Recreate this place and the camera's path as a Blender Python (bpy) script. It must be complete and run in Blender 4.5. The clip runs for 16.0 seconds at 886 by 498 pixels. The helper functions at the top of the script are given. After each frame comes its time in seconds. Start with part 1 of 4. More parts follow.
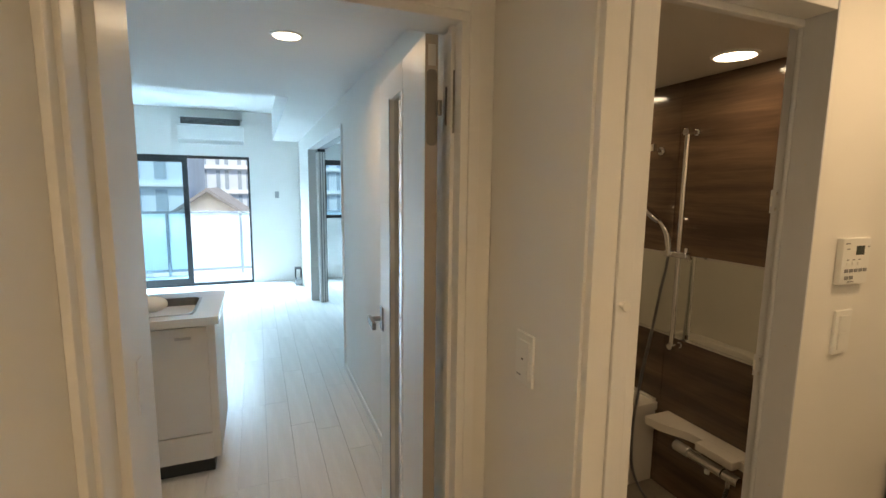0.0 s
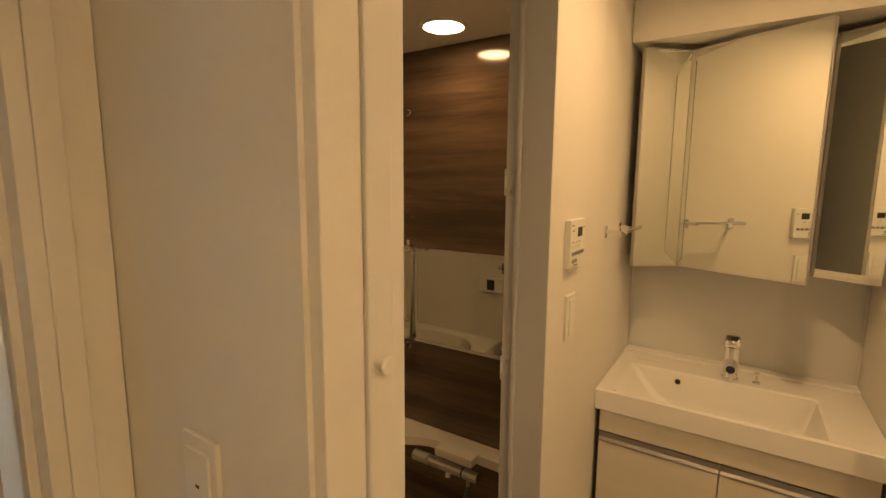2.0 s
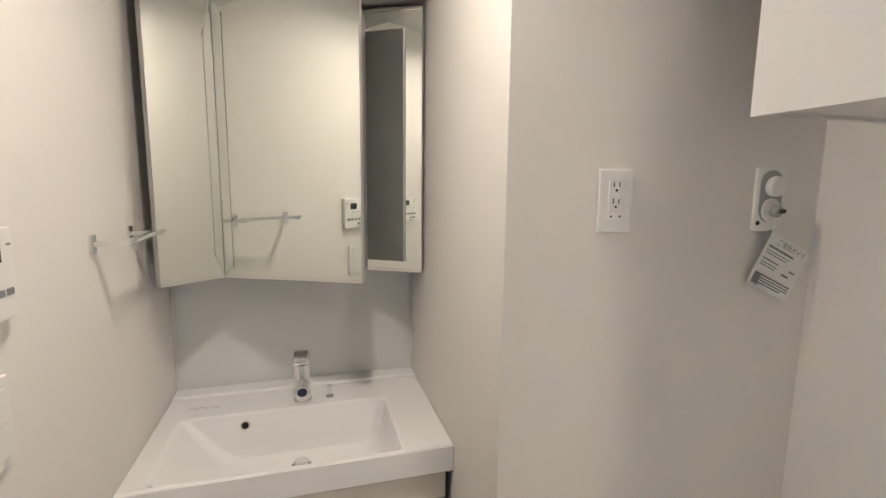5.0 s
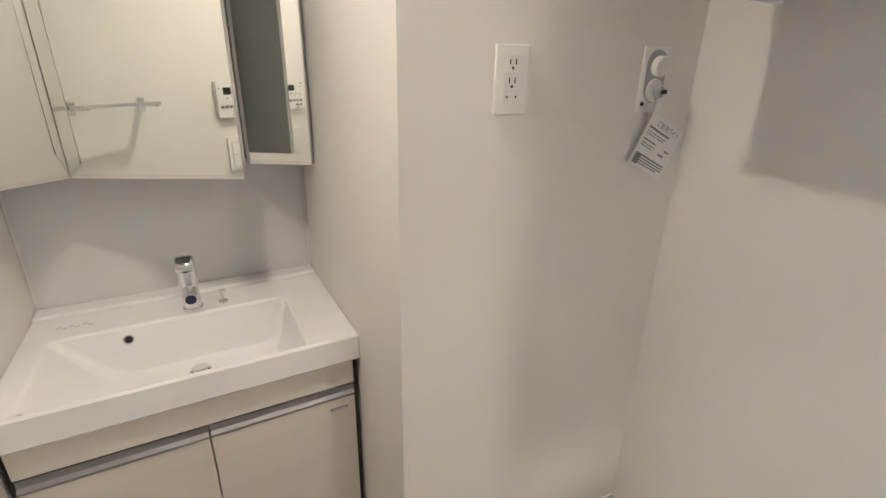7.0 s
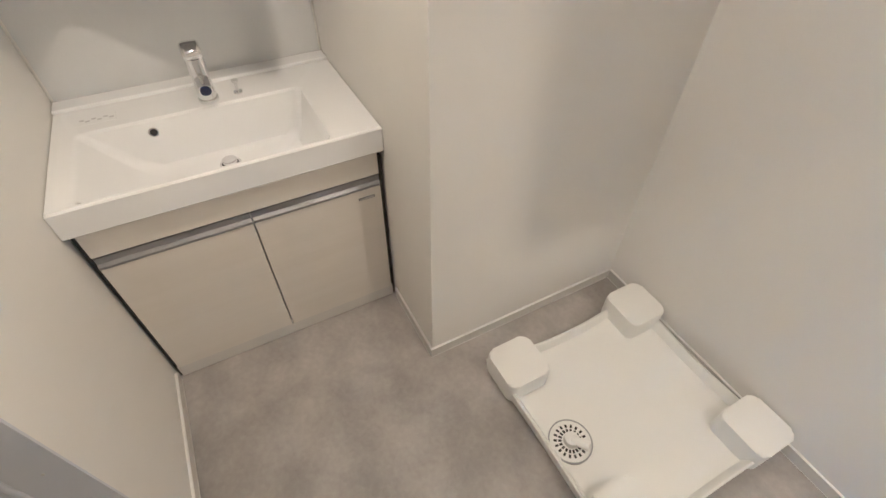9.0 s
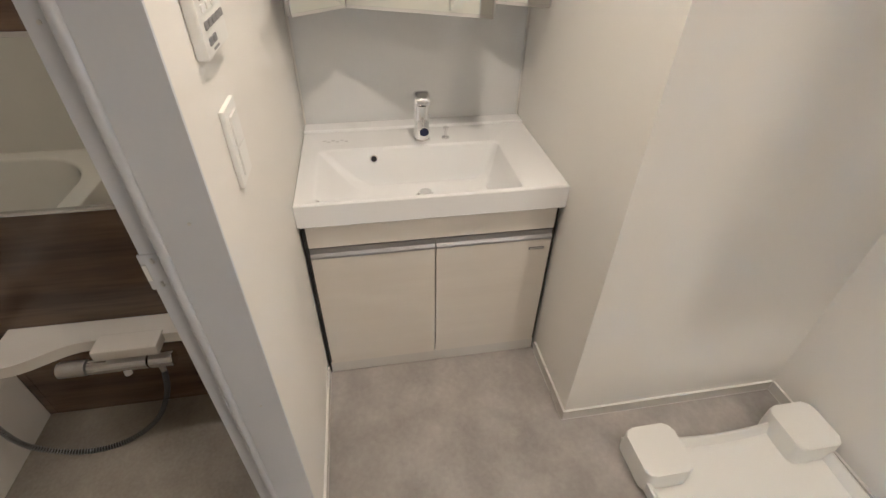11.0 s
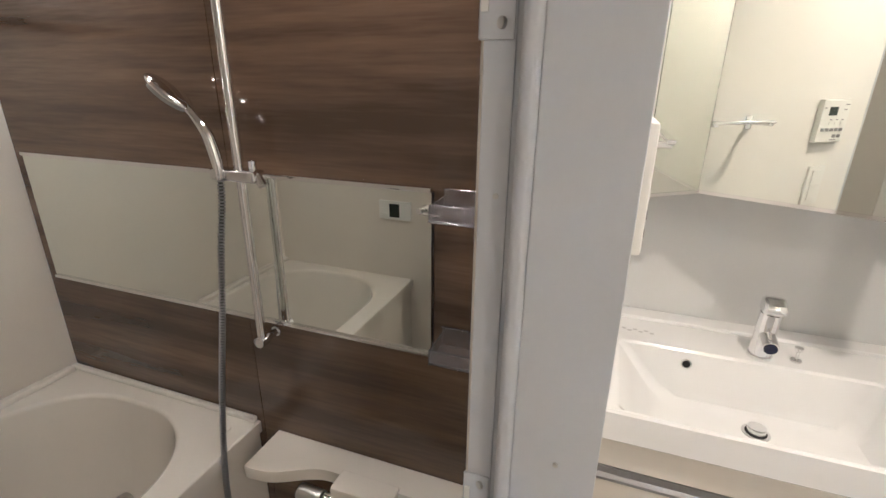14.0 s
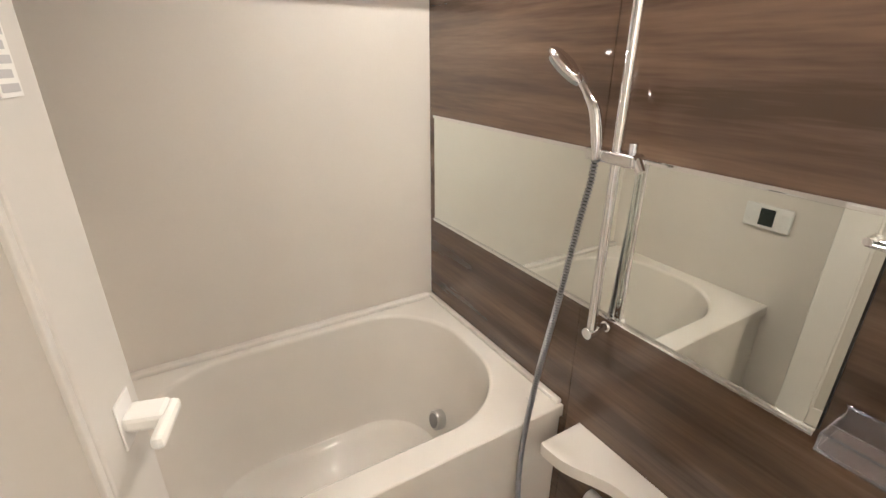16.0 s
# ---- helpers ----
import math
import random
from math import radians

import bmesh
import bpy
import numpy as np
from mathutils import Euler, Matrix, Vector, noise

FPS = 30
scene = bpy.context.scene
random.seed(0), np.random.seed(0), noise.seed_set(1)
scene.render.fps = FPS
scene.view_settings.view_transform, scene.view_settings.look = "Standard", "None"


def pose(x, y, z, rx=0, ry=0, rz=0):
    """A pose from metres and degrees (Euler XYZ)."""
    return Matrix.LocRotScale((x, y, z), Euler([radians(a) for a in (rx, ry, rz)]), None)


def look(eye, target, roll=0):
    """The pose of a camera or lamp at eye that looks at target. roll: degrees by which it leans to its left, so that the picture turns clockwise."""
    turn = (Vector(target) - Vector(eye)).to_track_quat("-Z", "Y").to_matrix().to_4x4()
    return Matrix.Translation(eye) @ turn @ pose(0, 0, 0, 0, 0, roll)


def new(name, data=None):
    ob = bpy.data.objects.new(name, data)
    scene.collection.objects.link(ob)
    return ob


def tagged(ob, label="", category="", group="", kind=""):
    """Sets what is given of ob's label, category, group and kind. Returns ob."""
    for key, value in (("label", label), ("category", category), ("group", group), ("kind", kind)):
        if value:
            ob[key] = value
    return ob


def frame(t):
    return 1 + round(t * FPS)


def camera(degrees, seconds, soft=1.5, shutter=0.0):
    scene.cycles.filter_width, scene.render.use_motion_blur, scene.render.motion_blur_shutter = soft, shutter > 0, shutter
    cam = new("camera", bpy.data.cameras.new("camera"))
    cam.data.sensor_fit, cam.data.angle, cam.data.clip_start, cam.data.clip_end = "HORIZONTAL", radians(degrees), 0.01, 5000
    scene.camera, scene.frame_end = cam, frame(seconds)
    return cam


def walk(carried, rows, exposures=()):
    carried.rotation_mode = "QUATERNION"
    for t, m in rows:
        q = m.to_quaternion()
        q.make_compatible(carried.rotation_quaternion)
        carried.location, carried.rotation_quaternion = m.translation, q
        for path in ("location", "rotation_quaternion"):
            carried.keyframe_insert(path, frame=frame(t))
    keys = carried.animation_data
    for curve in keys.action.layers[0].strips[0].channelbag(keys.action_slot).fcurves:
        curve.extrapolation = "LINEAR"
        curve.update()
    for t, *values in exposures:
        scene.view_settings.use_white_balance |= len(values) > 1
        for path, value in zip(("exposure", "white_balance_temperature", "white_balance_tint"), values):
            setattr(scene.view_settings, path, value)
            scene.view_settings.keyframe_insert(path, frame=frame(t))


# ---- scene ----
cam = camera(87.6, 16.0)
ROWS = [
    (0.0, -0.0179, 0.0045, 1.4865, -21.81, -7.56, -0.66),
    (0.5, -0.0585, 0.1430, 1.4553, -29.75, -7.53, -0.62),
    (1.0, 0.0220, 0.2772, 1.4426, -37.94, -7.58, -0.50),
    (1.5, 0.1729, 0.3702, 1.4542, -46.75, -7.72, -0.38),
    (2.0, 0.2881, 0.3895, 1.4487, -56.85, -7.85, -0.40),
    (2.5, 0.4123, 0.3768, 1.4596, -67.70, -8.14, -0.49),
    (3.0, 0.5386, 0.4037, 1.4572, -79.10, -8.01, -0.56),
    (3.5, 0.6354, 0.4149, 1.4363, -87.88, -8.14, -0.53),
    (4.0, 0.7419, 0.4268, 1.4342, -93.78, -8.10, -0.53),
    (4.5, 0.7770, 0.3988, 1.4347, -99.75, -8.10, -0.57),
    (5.0, 0.8012, 0.3540, 1.4271, -106.15, -8.06, -0.64),
    (5.2, 0.8124, 0.3501, 1.4221, -108.71, -8.05, -0.64),
    (7.3, 0.8343, 0.3261, 1.4092, -119.73, -25.34, -0.67),
    (7.5, 0.8353, 0.3258, 1.4086, -119.82, -29.23, -0.58),
    (8.0, 0.8359, 0.3241, 1.4092, -119.92, -38.28, -0.53),
    (8.5, 0.8400, 0.3336, 1.4139, -119.70, -43.99, -0.62),
    (9.0, 0.8471, 0.3717, 1.4188, -117.79, -46.47, -0.59),
    (9.2, 0.8431, 0.4033, 1.4211, -116.23, -46.72, -0.54),
    (11.3, 0.7977, 0.5801, 1.4153, -97.72, -34.86, -0.56),
    (11.5, 0.8000, 0.5848, 1.4129, -97.80, -31.37, -0.49),
    (12.0, 0.7949, 0.5907, 1.4116, -96.98, -24.36, -0.72),
    (12.5, 0.8298, 0.6168, 1.3991, -94.31, -20.32, -0.60),
    (13.0, 0.8663, 0.7034, 1.3923, -88.67, -19.37, -0.67),
    (13.5, 0.9213, 0.7626, 1.3755, -80.22, -19.33, -0.61),
    (14.0, 1.0030, 0.8063, 1.3902, -70.03, -19.60, -0.66),
    (14.5, 1.0134, 0.8930, 1.3761, -59.50, -19.76, -0.43),
    (15.0, 1.0125, 0.9283, 1.3772, -48.06, -19.92, -0.18),
    (15.5, 1.0324, 0.9493, 1.3846, -37.58, -20.19, -0.10),
    (16.0, 1.0253, 0.9647, 1.3862, -30.73, -22.73, -0.13),
]
EXPOSURES = [
    (0.0, 1.0, 7700, 10), (1.0, 1.02, 8500, 10), (1.5, 1.04, 11200, 16), (2.0, 1.12, 11500, 16), (2.5, 1.42, 6500, 10), (3.0, 1.75, 5500, 10),
    (3.5, 1.75, 5050, 10), (5.0, 1.68, 5050, 10), (7.5, 1.87, 5100, 10), (9.0, 1.92, 5150, 10), (12.5, 1.98, 5050, 10), (13.5, 2.1, 5000, 10), (14.0, 2.3, 5000, 10), (14.5, 2.82, 5050, 10),
    (16.0, 3.15, 5150, 10),
]
walk(cam, [(t, pose(x, y, z, 90 + pitch, roll, yaw)) for t, x, y, z, yaw, pitch, roll in ROWS], EXPOSURES)

# ---- world and light ----
world = bpy.data.worlds.new("sky")
scene.world = world
world.use_nodes = True
sky = world.node_tree.nodes.new("ShaderNodeTexSky")
sky.sky_type, sky.sun_disc = "NISHITA", False
sky.sun_elevation, sky.sun_rotation = radians(48), radians(200)
back = world.node_tree.nodes["Background"]
back.inputs["Strength"].default_value = 0.15
world.node_tree.links.new(sky.outputs[0], back.inputs["Color"])

sun = new("sun", bpy.data.lights.new("sun", "SUN"))
sun.data.energy, sun.data.angle, sun.data.color = 3.6, radians(3), (1, 0.98, 0.96)
sun.matrix_basis = look((0, 0, 9), (2.0, 4.0, 0))


def downlight_lamp(name, x, y, z, watts, size, color):
    ob = new(name, bpy.data.lights.new(name, "AREA"))
    ob.data.shape, ob.data.size, ob.data.energy, ob.data.color = "DISK", size, watts, color
    ob.data.spread = radians(160)
    ob.location = (x, y, z)
    return ob


WARM = (1.0, 0.72, 0.44)
downlight_lamp("washroom_lamp", 1.50, 0.33, 2.187, 2.3, 0.08, WARM)
# Unseen lamp added to brighten the hall and washer nook, its place guessed.
downlight_lamp("hall_fill_lamp", 0.10, -0.45, 2.187, 3.1, 0.09, (1.0, 0.74, 0.47))
downlight_lamp("bath_lamp", 1.77, 1.36, 2.010, 0.52, 0.12, WARM)
downlight_lamp("bath_lamp", 1.765, 2.165, 2.010, 0.38, 0.12, WARM)
downlight_lamp("living_lamp", 0.134, 2.30, 2.147, 2.2, 0.09, WARM)


def sky_lamp(name, eye, target, width, height, watts):
    """Sky light that comes in at the top of a window's opening."""
    ob = new(name, bpy.data.lights.new(name, "AREA"))
    ob.data.shape, ob.data.size, ob.data.size_y, ob.data.energy, ob.data.color = "RECTANGLE", width, height, watts, (0.40, 0.68, 1.0)
    ob.matrix_basis = look(eye, target)


sky_lamp("balcony_sky", (-0.95, 7.95, 2.2), (-0.5, 4.0, 0.3), 1.6, 0.5, 460)
sky_lamp("bedroom_sky", (1.7, 7.95, 2.25), (1.6, 5.4, 0.3), 1.2, 0.5, 210)


# ---- materials ----
def material(name, color, rough=0.5, metal=0.0, vary=0.06, scale=6.0, fine=180.0, bump=0.05, stretch=(1, 1, 1), coat=0.0,
             transmission=0.0, dark=None, random_tint=0.0, emit=0.0, ior=1.45, spec=0.5):
    m = bpy.data.materials.new(name)
    m.use_nodes = True
    nt = m.node_tree
    b = nt.nodes["Principled BSDF"]
    b.inputs["Roughness"].default_value = rough
    b.inputs["Metallic"].default_value = metal
    b.inputs["Coat Weight"].default_value = coat
    b.inputs["Coat Roughness"].default_value = 0.04
    b.inputs["Transmission Weight"].default_value = transmission
    b.inputs["IOR"].default_value = ior
    b.inputs["Specular IOR Level"].default_value = spec
    co = nt.nodes.new("ShaderNodeTexCoord")
    mp = nt.nodes.new("ShaderNodeMapping")
    mp.inputs["Scale"].default_value = stretch
    nt.links.new(co.outputs["Object"], mp.inputs["Vector"])
    big = nt.nodes.new("ShaderNodeTexNoise")
    big.inputs["Scale"].default_value, big.inputs["Detail"].default_value = scale, 5.0
    small = nt.nodes.new("ShaderNodeTexNoise")
    small.inputs["Scale"].default_value, small.inputs["Detail"].default_value = fine, 2.0
    for n in (big, small):
        nt.links.new(mp.outputs["Vector"], n.inputs["Vector"])
    mix = nt.nodes.new("ShaderNodeMath")
    mix.operation = "MULTIPLY_ADD"
    nt.links.new(small.outputs["Fac"], mix.inputs[0])
    mix.inputs[1].default_value = 0.35
    nt.links.new(big.outputs["Fac"], mix.inputs[2])
    ramp = nt.nodes.new("ShaderNodeValToRGB")
    low = dark or tuple(c * (1 - vary) for c in color)
    high = color if dark else tuple(min(1, c * (1 + vary)) for c in color)
    ramp.color_ramp.elements[0].position, ramp.color_ramp.elements[1].position = 0.45, 0.9
    ramp.color_ramp.elements[0].color, ramp.color_ramp.elements[1].color = (*low, 1), (*high, 1)
    nt.links.new(mix.outputs[0], ramp.inputs["Fac"])
    out = ramp.outputs["Color"]
    if random_tint:
        info = nt.nodes.new("ShaderNodeObjectInfo")
        hsv = nt.nodes.new("ShaderNodeHueSaturation")
        mr = nt.nodes.new("ShaderNodeMapRange")
        mr.inputs["To Min"].default_value, mr.inputs["To Max"].default_value = 1 - random_tint, 1 + random_tint
        nt.links.new(info.outputs["Random"], mr.inputs["Value"])
        nt.links.new(mr.outputs["Result"], hsv.inputs["Value"])
        nt.links.new(out, hsv.inputs["Color"])
        out = hsv.outputs["Color"]
    nt.links.new(out, b.inputs["Base Color"])
    if bump:
        bp = nt.nodes.new("ShaderNodeBump")
        bp.inputs["Strength"].default_value, bp.inputs["Distance"].default_value = bump, 0.002
        nt.links.new(mix.outputs[0], bp.inputs["Height"])
        nt.links.new(bp.outputs["Normal"], b.inputs["Normal"])
    if emit:
        b.inputs["Emission Color"].default_value = (1, 0.86, 0.66, 1)
        b.inputs["Emission Strength"].default_value = emit
    return m


def layered(name, stops, layers, rough, bump, coat=0.0, stretch=(1, 1, 1), warp=0.0):
    """Several noises of their own scale, detail and share, added up and coloured along stops."""
    m = bpy.data.materials.new(name)
    m.use_nodes = True
    nt = m.node_tree
    b = nt.nodes["Principled BSDF"]
    b.inputs["Coat Weight"].default_value, b.inputs["Coat Roughness"].default_value = coat, 0.03
    co = nt.nodes.new("ShaderNodeTexCoord")
    mp = nt.nodes.new("ShaderNodeMapping")
    mp.inputs["Scale"].default_value = stretch
    nt.links.new(co.outputs["Object"], mp.inputs["Vector"])
    total = None
    for scale, detail, share in layers:
        n = nt.nodes.new("ShaderNodeTexNoise")
        n.inputs["Scale"].default_value, n.inputs["Detail"].default_value, n.inputs["Distortion"].default_value = scale, detail, warp
        nt.links.new(mp.outputs["Vector"], n.inputs["Vector"])
        add = nt.nodes.new("ShaderNodeMath")
        add.operation = "MULTIPLY_ADD"
        nt.links.new(n.outputs["Fac"], add.inputs[0])
        add.inputs[1].default_value = share
        if total:
            nt.links.new(total, add.inputs[2])
        else:
            add.inputs[2].default_value = 0.0
        total = add.outputs[0]
    ramp = nt.nodes.new("ShaderNodeValToRGB")
    while len(ramp.color_ramp.elements) < len(stops):
        ramp.color_ramp.elements.new(0.5)
    for e, (at, color) in zip(ramp.color_ramp.elements, stops):
        e.position, e.color = at, (*color, 1)
    nt.links.new(total, ramp.inputs["Fac"])
    nt.links.new(ramp.outputs["Color"], b.inputs["Base Color"])
    mr = nt.nodes.new("ShaderNodeMapRange")
    mr.inputs["To Min"].default_value, mr.inputs["To Max"].default_value = rough * 1.15, rough * 0.85
    nt.links.new(total, mr.inputs["Value"])
    nt.links.new(mr.outputs["Result"], b.inputs["Roughness"])
    bp = nt.nodes.new("ShaderNodeBump")
    bp.inputs["Strength"].default_value, bp.inputs["Distance"].default_value = bump, 0.001
    nt.links.new(total, bp.inputs["Height"])
    nt.links.new(bp.outputs["Normal"], b.inputs["Normal"])
    return m


WALL = material("white_wallpaper", (0.80, 0.785, 0.755), 0.75, vary=0.02, scale=2.0, fine=320, bump=0.35)
CEIL = material("ceiling_wallpaper", (0.80, 0.80, 0.79), 0.8, vary=0.02, scale=2.0, fine=240, bump=0.12)
VINYL = layered("grey_stone_vinyl", ((0.36, (0.26, 0.243, 0.232)), (0.47, (0.335, 0.315, 0.30)), (0.55, (0.40, 0.377, 0.36)), (0.66, (0.50, 0.472, 0.45))),
                ((1.9, 5, 0.50), (7.5, 7, 0.36), (55, 3, 0.14)), 0.40, 0.04, warp=0.35)
BROWN = layered("dark_walnut_panel", ((0.38, (0.070, 0.043, 0.028)), (0.46, (0.106, 0.066, 0.043)), (0.53, (0.138, 0.088, 0.057)), (0.62, (0.192, 0.126, 0.081))),
                ((0.9, 2, 0.46), (2.7, 5, 0.38), (15, 4, 0.16)), 0.12, 0.004, coat=0.5, stretch=(1.0, 0.5, 8.0), warp=0.2)
BASE = material("grey_baseboard", (0.64, 0.62, 0.59), 0.5, vary=0.04)
TRIM = material("white_painted_trim", (0.80, 0.79, 0.77), 0.38, vary=0.02, bump=0.02)
RESIN = material("white_door_resin", (0.78, 0.78, 0.78), 0.32, vary=0.02, bump=0.02)
DOORPANEL = material("pale_resin_door_panel", (0.50, 0.475, 0.43), 0.35, vary=0.02, bump=0.05)
LEAFRESIN = material("off_white_bath_door_resin", (0.62, 0.605, 0.575), 0.35, vary=0.02, bump=0.02)
SEAL = material("grey_rubber_seal", (0.30, 0.30, 0.30), 0.6)
CERAMIC = material("white_sink_resin", (0.85, 0.86, 0.875), 0.12, vary=0.01, bump=0.0, coat=0.4)
TUB = material("cream_bathtub_resin", (0.80, 0.765, 0.71), 0.10, vary=0.015, bump=0.0, coat=0.4)
CREAM = material("cream_bath_panel", (0.76, 0.72, 0.66), 0.3, vary=0.02, scale=3, fine=120, bump=0.03)
ASH = material("pale_ash_door", (0.72, 0.685, 0.63), 0.4, dark=(0.685, 0.648, 0.59), scale=6, fine=70, bump=0.03, stretch=(1, 0.2, 4))
PLANK = material("white_oak_plank", (0.76, 0.74, 0.71), 0.32, dark=(0.66, 0.64, 0.61), scale=5, fine=60, bump=0.03, stretch=(4, 0.3, 1),
                 random_tint=0.05)
BFLOOR = material("beige_bath_floor", (0.42, 0.38, 0.32), 0.4, dark=(0.27, 0.24, 0.20), scale=6, fine=90, bump=0.1)
CHROME = material("chrome", (0.82, 0.82, 0.83), 0.07, metal=1.0, vary=0.02, bump=0.0)
STEEL = material("brushed_steel", (0.62, 0.61, 0.60), 0.32, metal=1.0, vary=0.05, bump=0.03)
ALU = material("grey_aluminium_rail", (0.34, 0.34, 0.35), 0.42, metal=0.8, vary=0.03, bump=0.0)
MIRROR = material("mirror", (0.85, 0.88, 0.84), 0.012, metal=1.0, vary=0.0, bump=0.0)
GLASS = material("clear_glass", (0.95, 0.97, 0.97), 0.02, transmission=1.0, vary=0.0, bump=0.0)
TINT = material("blue_window_glass", (0.42, 0.64, 0.74), 0.02, transmission=1.0, vary=0.0, bump=0.0, ior=1.1)
ACRYL = material("smoky_clear_acrylic", (0.80, 0.79, 0.84), 0.03, transmission=1.0, vary=0.0, bump=0.0, ior=1.35)
PLASTIC = material("white_plastic", (0.82, 0.82, 0.80), 0.35, vary=0.01, bump=0.0)
SPLASH = material("pale_grey_splash_panel", (0.68, 0.69, 0.70), 0.22, vary=0.02, bump=0.0)
BLACK = material("black_plastic", (0.02, 0.02, 0.022), 0.35, vary=0.1, bump=0.0)
DARK = material("dark_window_frame", (0.035, 0.038, 0.042), 0.4, vary=0.1, bump=0.02)
GREY = material("grey_print", (0.25, 0.25, 0.26), 0.6, vary=0.05, bump=0.0)
BRONZE = material("dark_nickel_hinge", (0.20, 0.185, 0.17), 0.35, metal=1.0, vary=0.08)
HOSE = material("ribbed_hose_metal", (0.42, 0.42, 0.43), 0.30, metal=1.0, vary=0.1, bump=0.0)
# White jamb resin with the bluish light on it put into the colour.
LITRESIN = material("cool_lit_resin", (0.60, 0.62, 0.67), 0.35, vary=0.02, bump=0.0)
DKSTEEL = material("dark_brushed_steel", (0.26, 0.25, 0.24), 0.35, metal=1.0, vary=0.08, bump=0.02)
EDGE = material("taupe_door_edge", (0.40, 0.35, 0.30), 0.45, vary=0.05, bump=0.02)
FACADE = material("blue_grey_facade", (0.52, 0.62, 0.74), 0.7, vary=0.06, scale=0.5, fine=12)
PRINT = material("pale_grey_print", (0.50, 0.50, 0.52), 0.5, vary=0.05, bump=0.0)
SHELF = material("smoky_translucent_acrylic", (0.78, 0.77, 0.79), 0.03, transmission=0.94, vary=0.0, bump=0.0, ior=1.35)
PAPER = material("white_paper", (0.84, 0.84, 0.82), 0.8, vary=0.02)
GREYTAP = material("grey_tap_plastic", (0.36, 0.37, 0.38), 0.35, vary=0.04)
FROST = material("frosted_balcony_glass", (0.90, 0.93, 0.93), 0.5, transmission=0.5, vary=0.01, bump=0.0)
CABIN = material("cabinet_interior_grey", (0.50, 0.50, 0.49), 0.5, vary=0.02)
GLOW = material("lamp_diffuser", (0.9, 0.88, 0.84), 0.4, vary=0.0, bump=0.0, emit=9.0)
CONCRETE = material("pale_building_wall", (0.62, 0.67, 0.73), 0.8, vary=0.08, scale=0.6, fine=20)
ROOF = material("grey_roof", (0.20, 0.21, 0.23), 0.7, vary=0.15, scale=1.0, fine=20)
GROUND = material("grey_asphalt_ground", (0.08, 0.08, 0.08), 0.9, vary=0.2, scale=0.4, fine=20)
BLUEWIN = material("building_window_glass", (0.28, 0.37, 0.47), 0.1, vary=0.1)
DISPLAY = material("lcd_display", (0.035, 0.045, 0.04), 0.15, vary=0.05, bump=0.0)
NAVY = material("dark_blue_cap", (0.01, 0.015, 0.05), 0.25, vary=0.05, bump=0.0)


# ---- mesh helpers ----
ORIGIN = {}


def thing(name, x, y, z, label, category, group="", kind=""):
    ob = new(name)
    ob.location = (x, y, z)
    ob.empty_display_size = 0.05
    ORIGIN[ob] = Vector((x, y, z))
    return tagged(ob, label, category, group, kind)


def part(name, bm, mat, parent=None, label="", smooth=False):
    me = bpy.data.meshes.new(name)
    bmesh.ops.recalc_face_normals(bm, faces=bm.faces)
    if smooth:
        for f in bm.faces:
            f.smooth = True
        for e in bm.edges:
            if len(e.link_faces) == 2 and e.calc_face_angle(0) > radians(38):
                e.smooth = False
    bm.to_mesh(me)
    bm.free()
    me.materials.append(mat)
    ob = new(name, me)
    if smooth:
        wn = ob.modifiers.new("weighted_normal", "WEIGHTED_NORMAL")
        wn.weight, wn.keep_sharp = 100, True
    if parent:
        ob.parent = parent
        ob.location = -ORIGIN.get(parent, Vector())
    return tagged(ob, label)


def box_bm(x0, x1, y0, y1, z0, z1, bevel=0.0, seg=2, bm=None):
    own = bm or bmesh.new()
    m = Matrix.LocRotScale(((x0 + x1) / 2, (y0 + y1) / 2, (z0 + z1) / 2), None, (abs(x1 - x0), abs(y1 - y0), abs(z1 - z0)))
    made = bmesh.ops.create_cube(own, size=1, matrix=m)
    if bevel:
        edges = list({e for v in made["verts"] for e in v.link_edges})
        bmesh.ops.bevel(own, geom=edges, offset=bevel, segments=seg, profile=0.5, affect="EDGES")
    return own


def box(name, dims, mat, parent=None, bevel=0.0, label="", seg=2):
    return part(name, box_bm(*dims, bevel=bevel, seg=seg), mat, parent, label, smooth=bevel > 0)


def boxes_bm(*dims, bevel=0.0):
    bm = bmesh.new()
    for d in dims:
        box_bm(*d, bevel=bevel, bm=bm)
    return bm


def rod_bm(p, q, r, n=20, r2=None, bm=None, bevel=0.0):
    own = bm or bmesh.new()
    p, q = Vector(p), Vector(q)
    m = Matrix.Translation((p + q) / 2) @ (q - p).to_track_quat("Z", "Y").to_matrix().to_4x4()
    made = bmesh.ops.create_cone(own, cap_ends=True, segments=n, radius1=r, radius2=r if r2 is None else r2, depth=(q - p).length, matrix=m)
    if bevel:
        caps = [e for e in {e for v in made["verts"] for e in v.link_edges} if any(len(f.verts) > 4 for f in e.link_faces)]
        bmesh.ops.bevel(own, geom=caps, offset=bevel, segments=2, profile=0.5, affect="EDGES")
    return own


def rod(name, p, q, r, mat, parent=None, n=20, r2=None, label="", bevel=0.0):
    return part(name, rod_bm(p, q, r, n, r2, bevel=bevel), mat, parent, label, smooth=True)


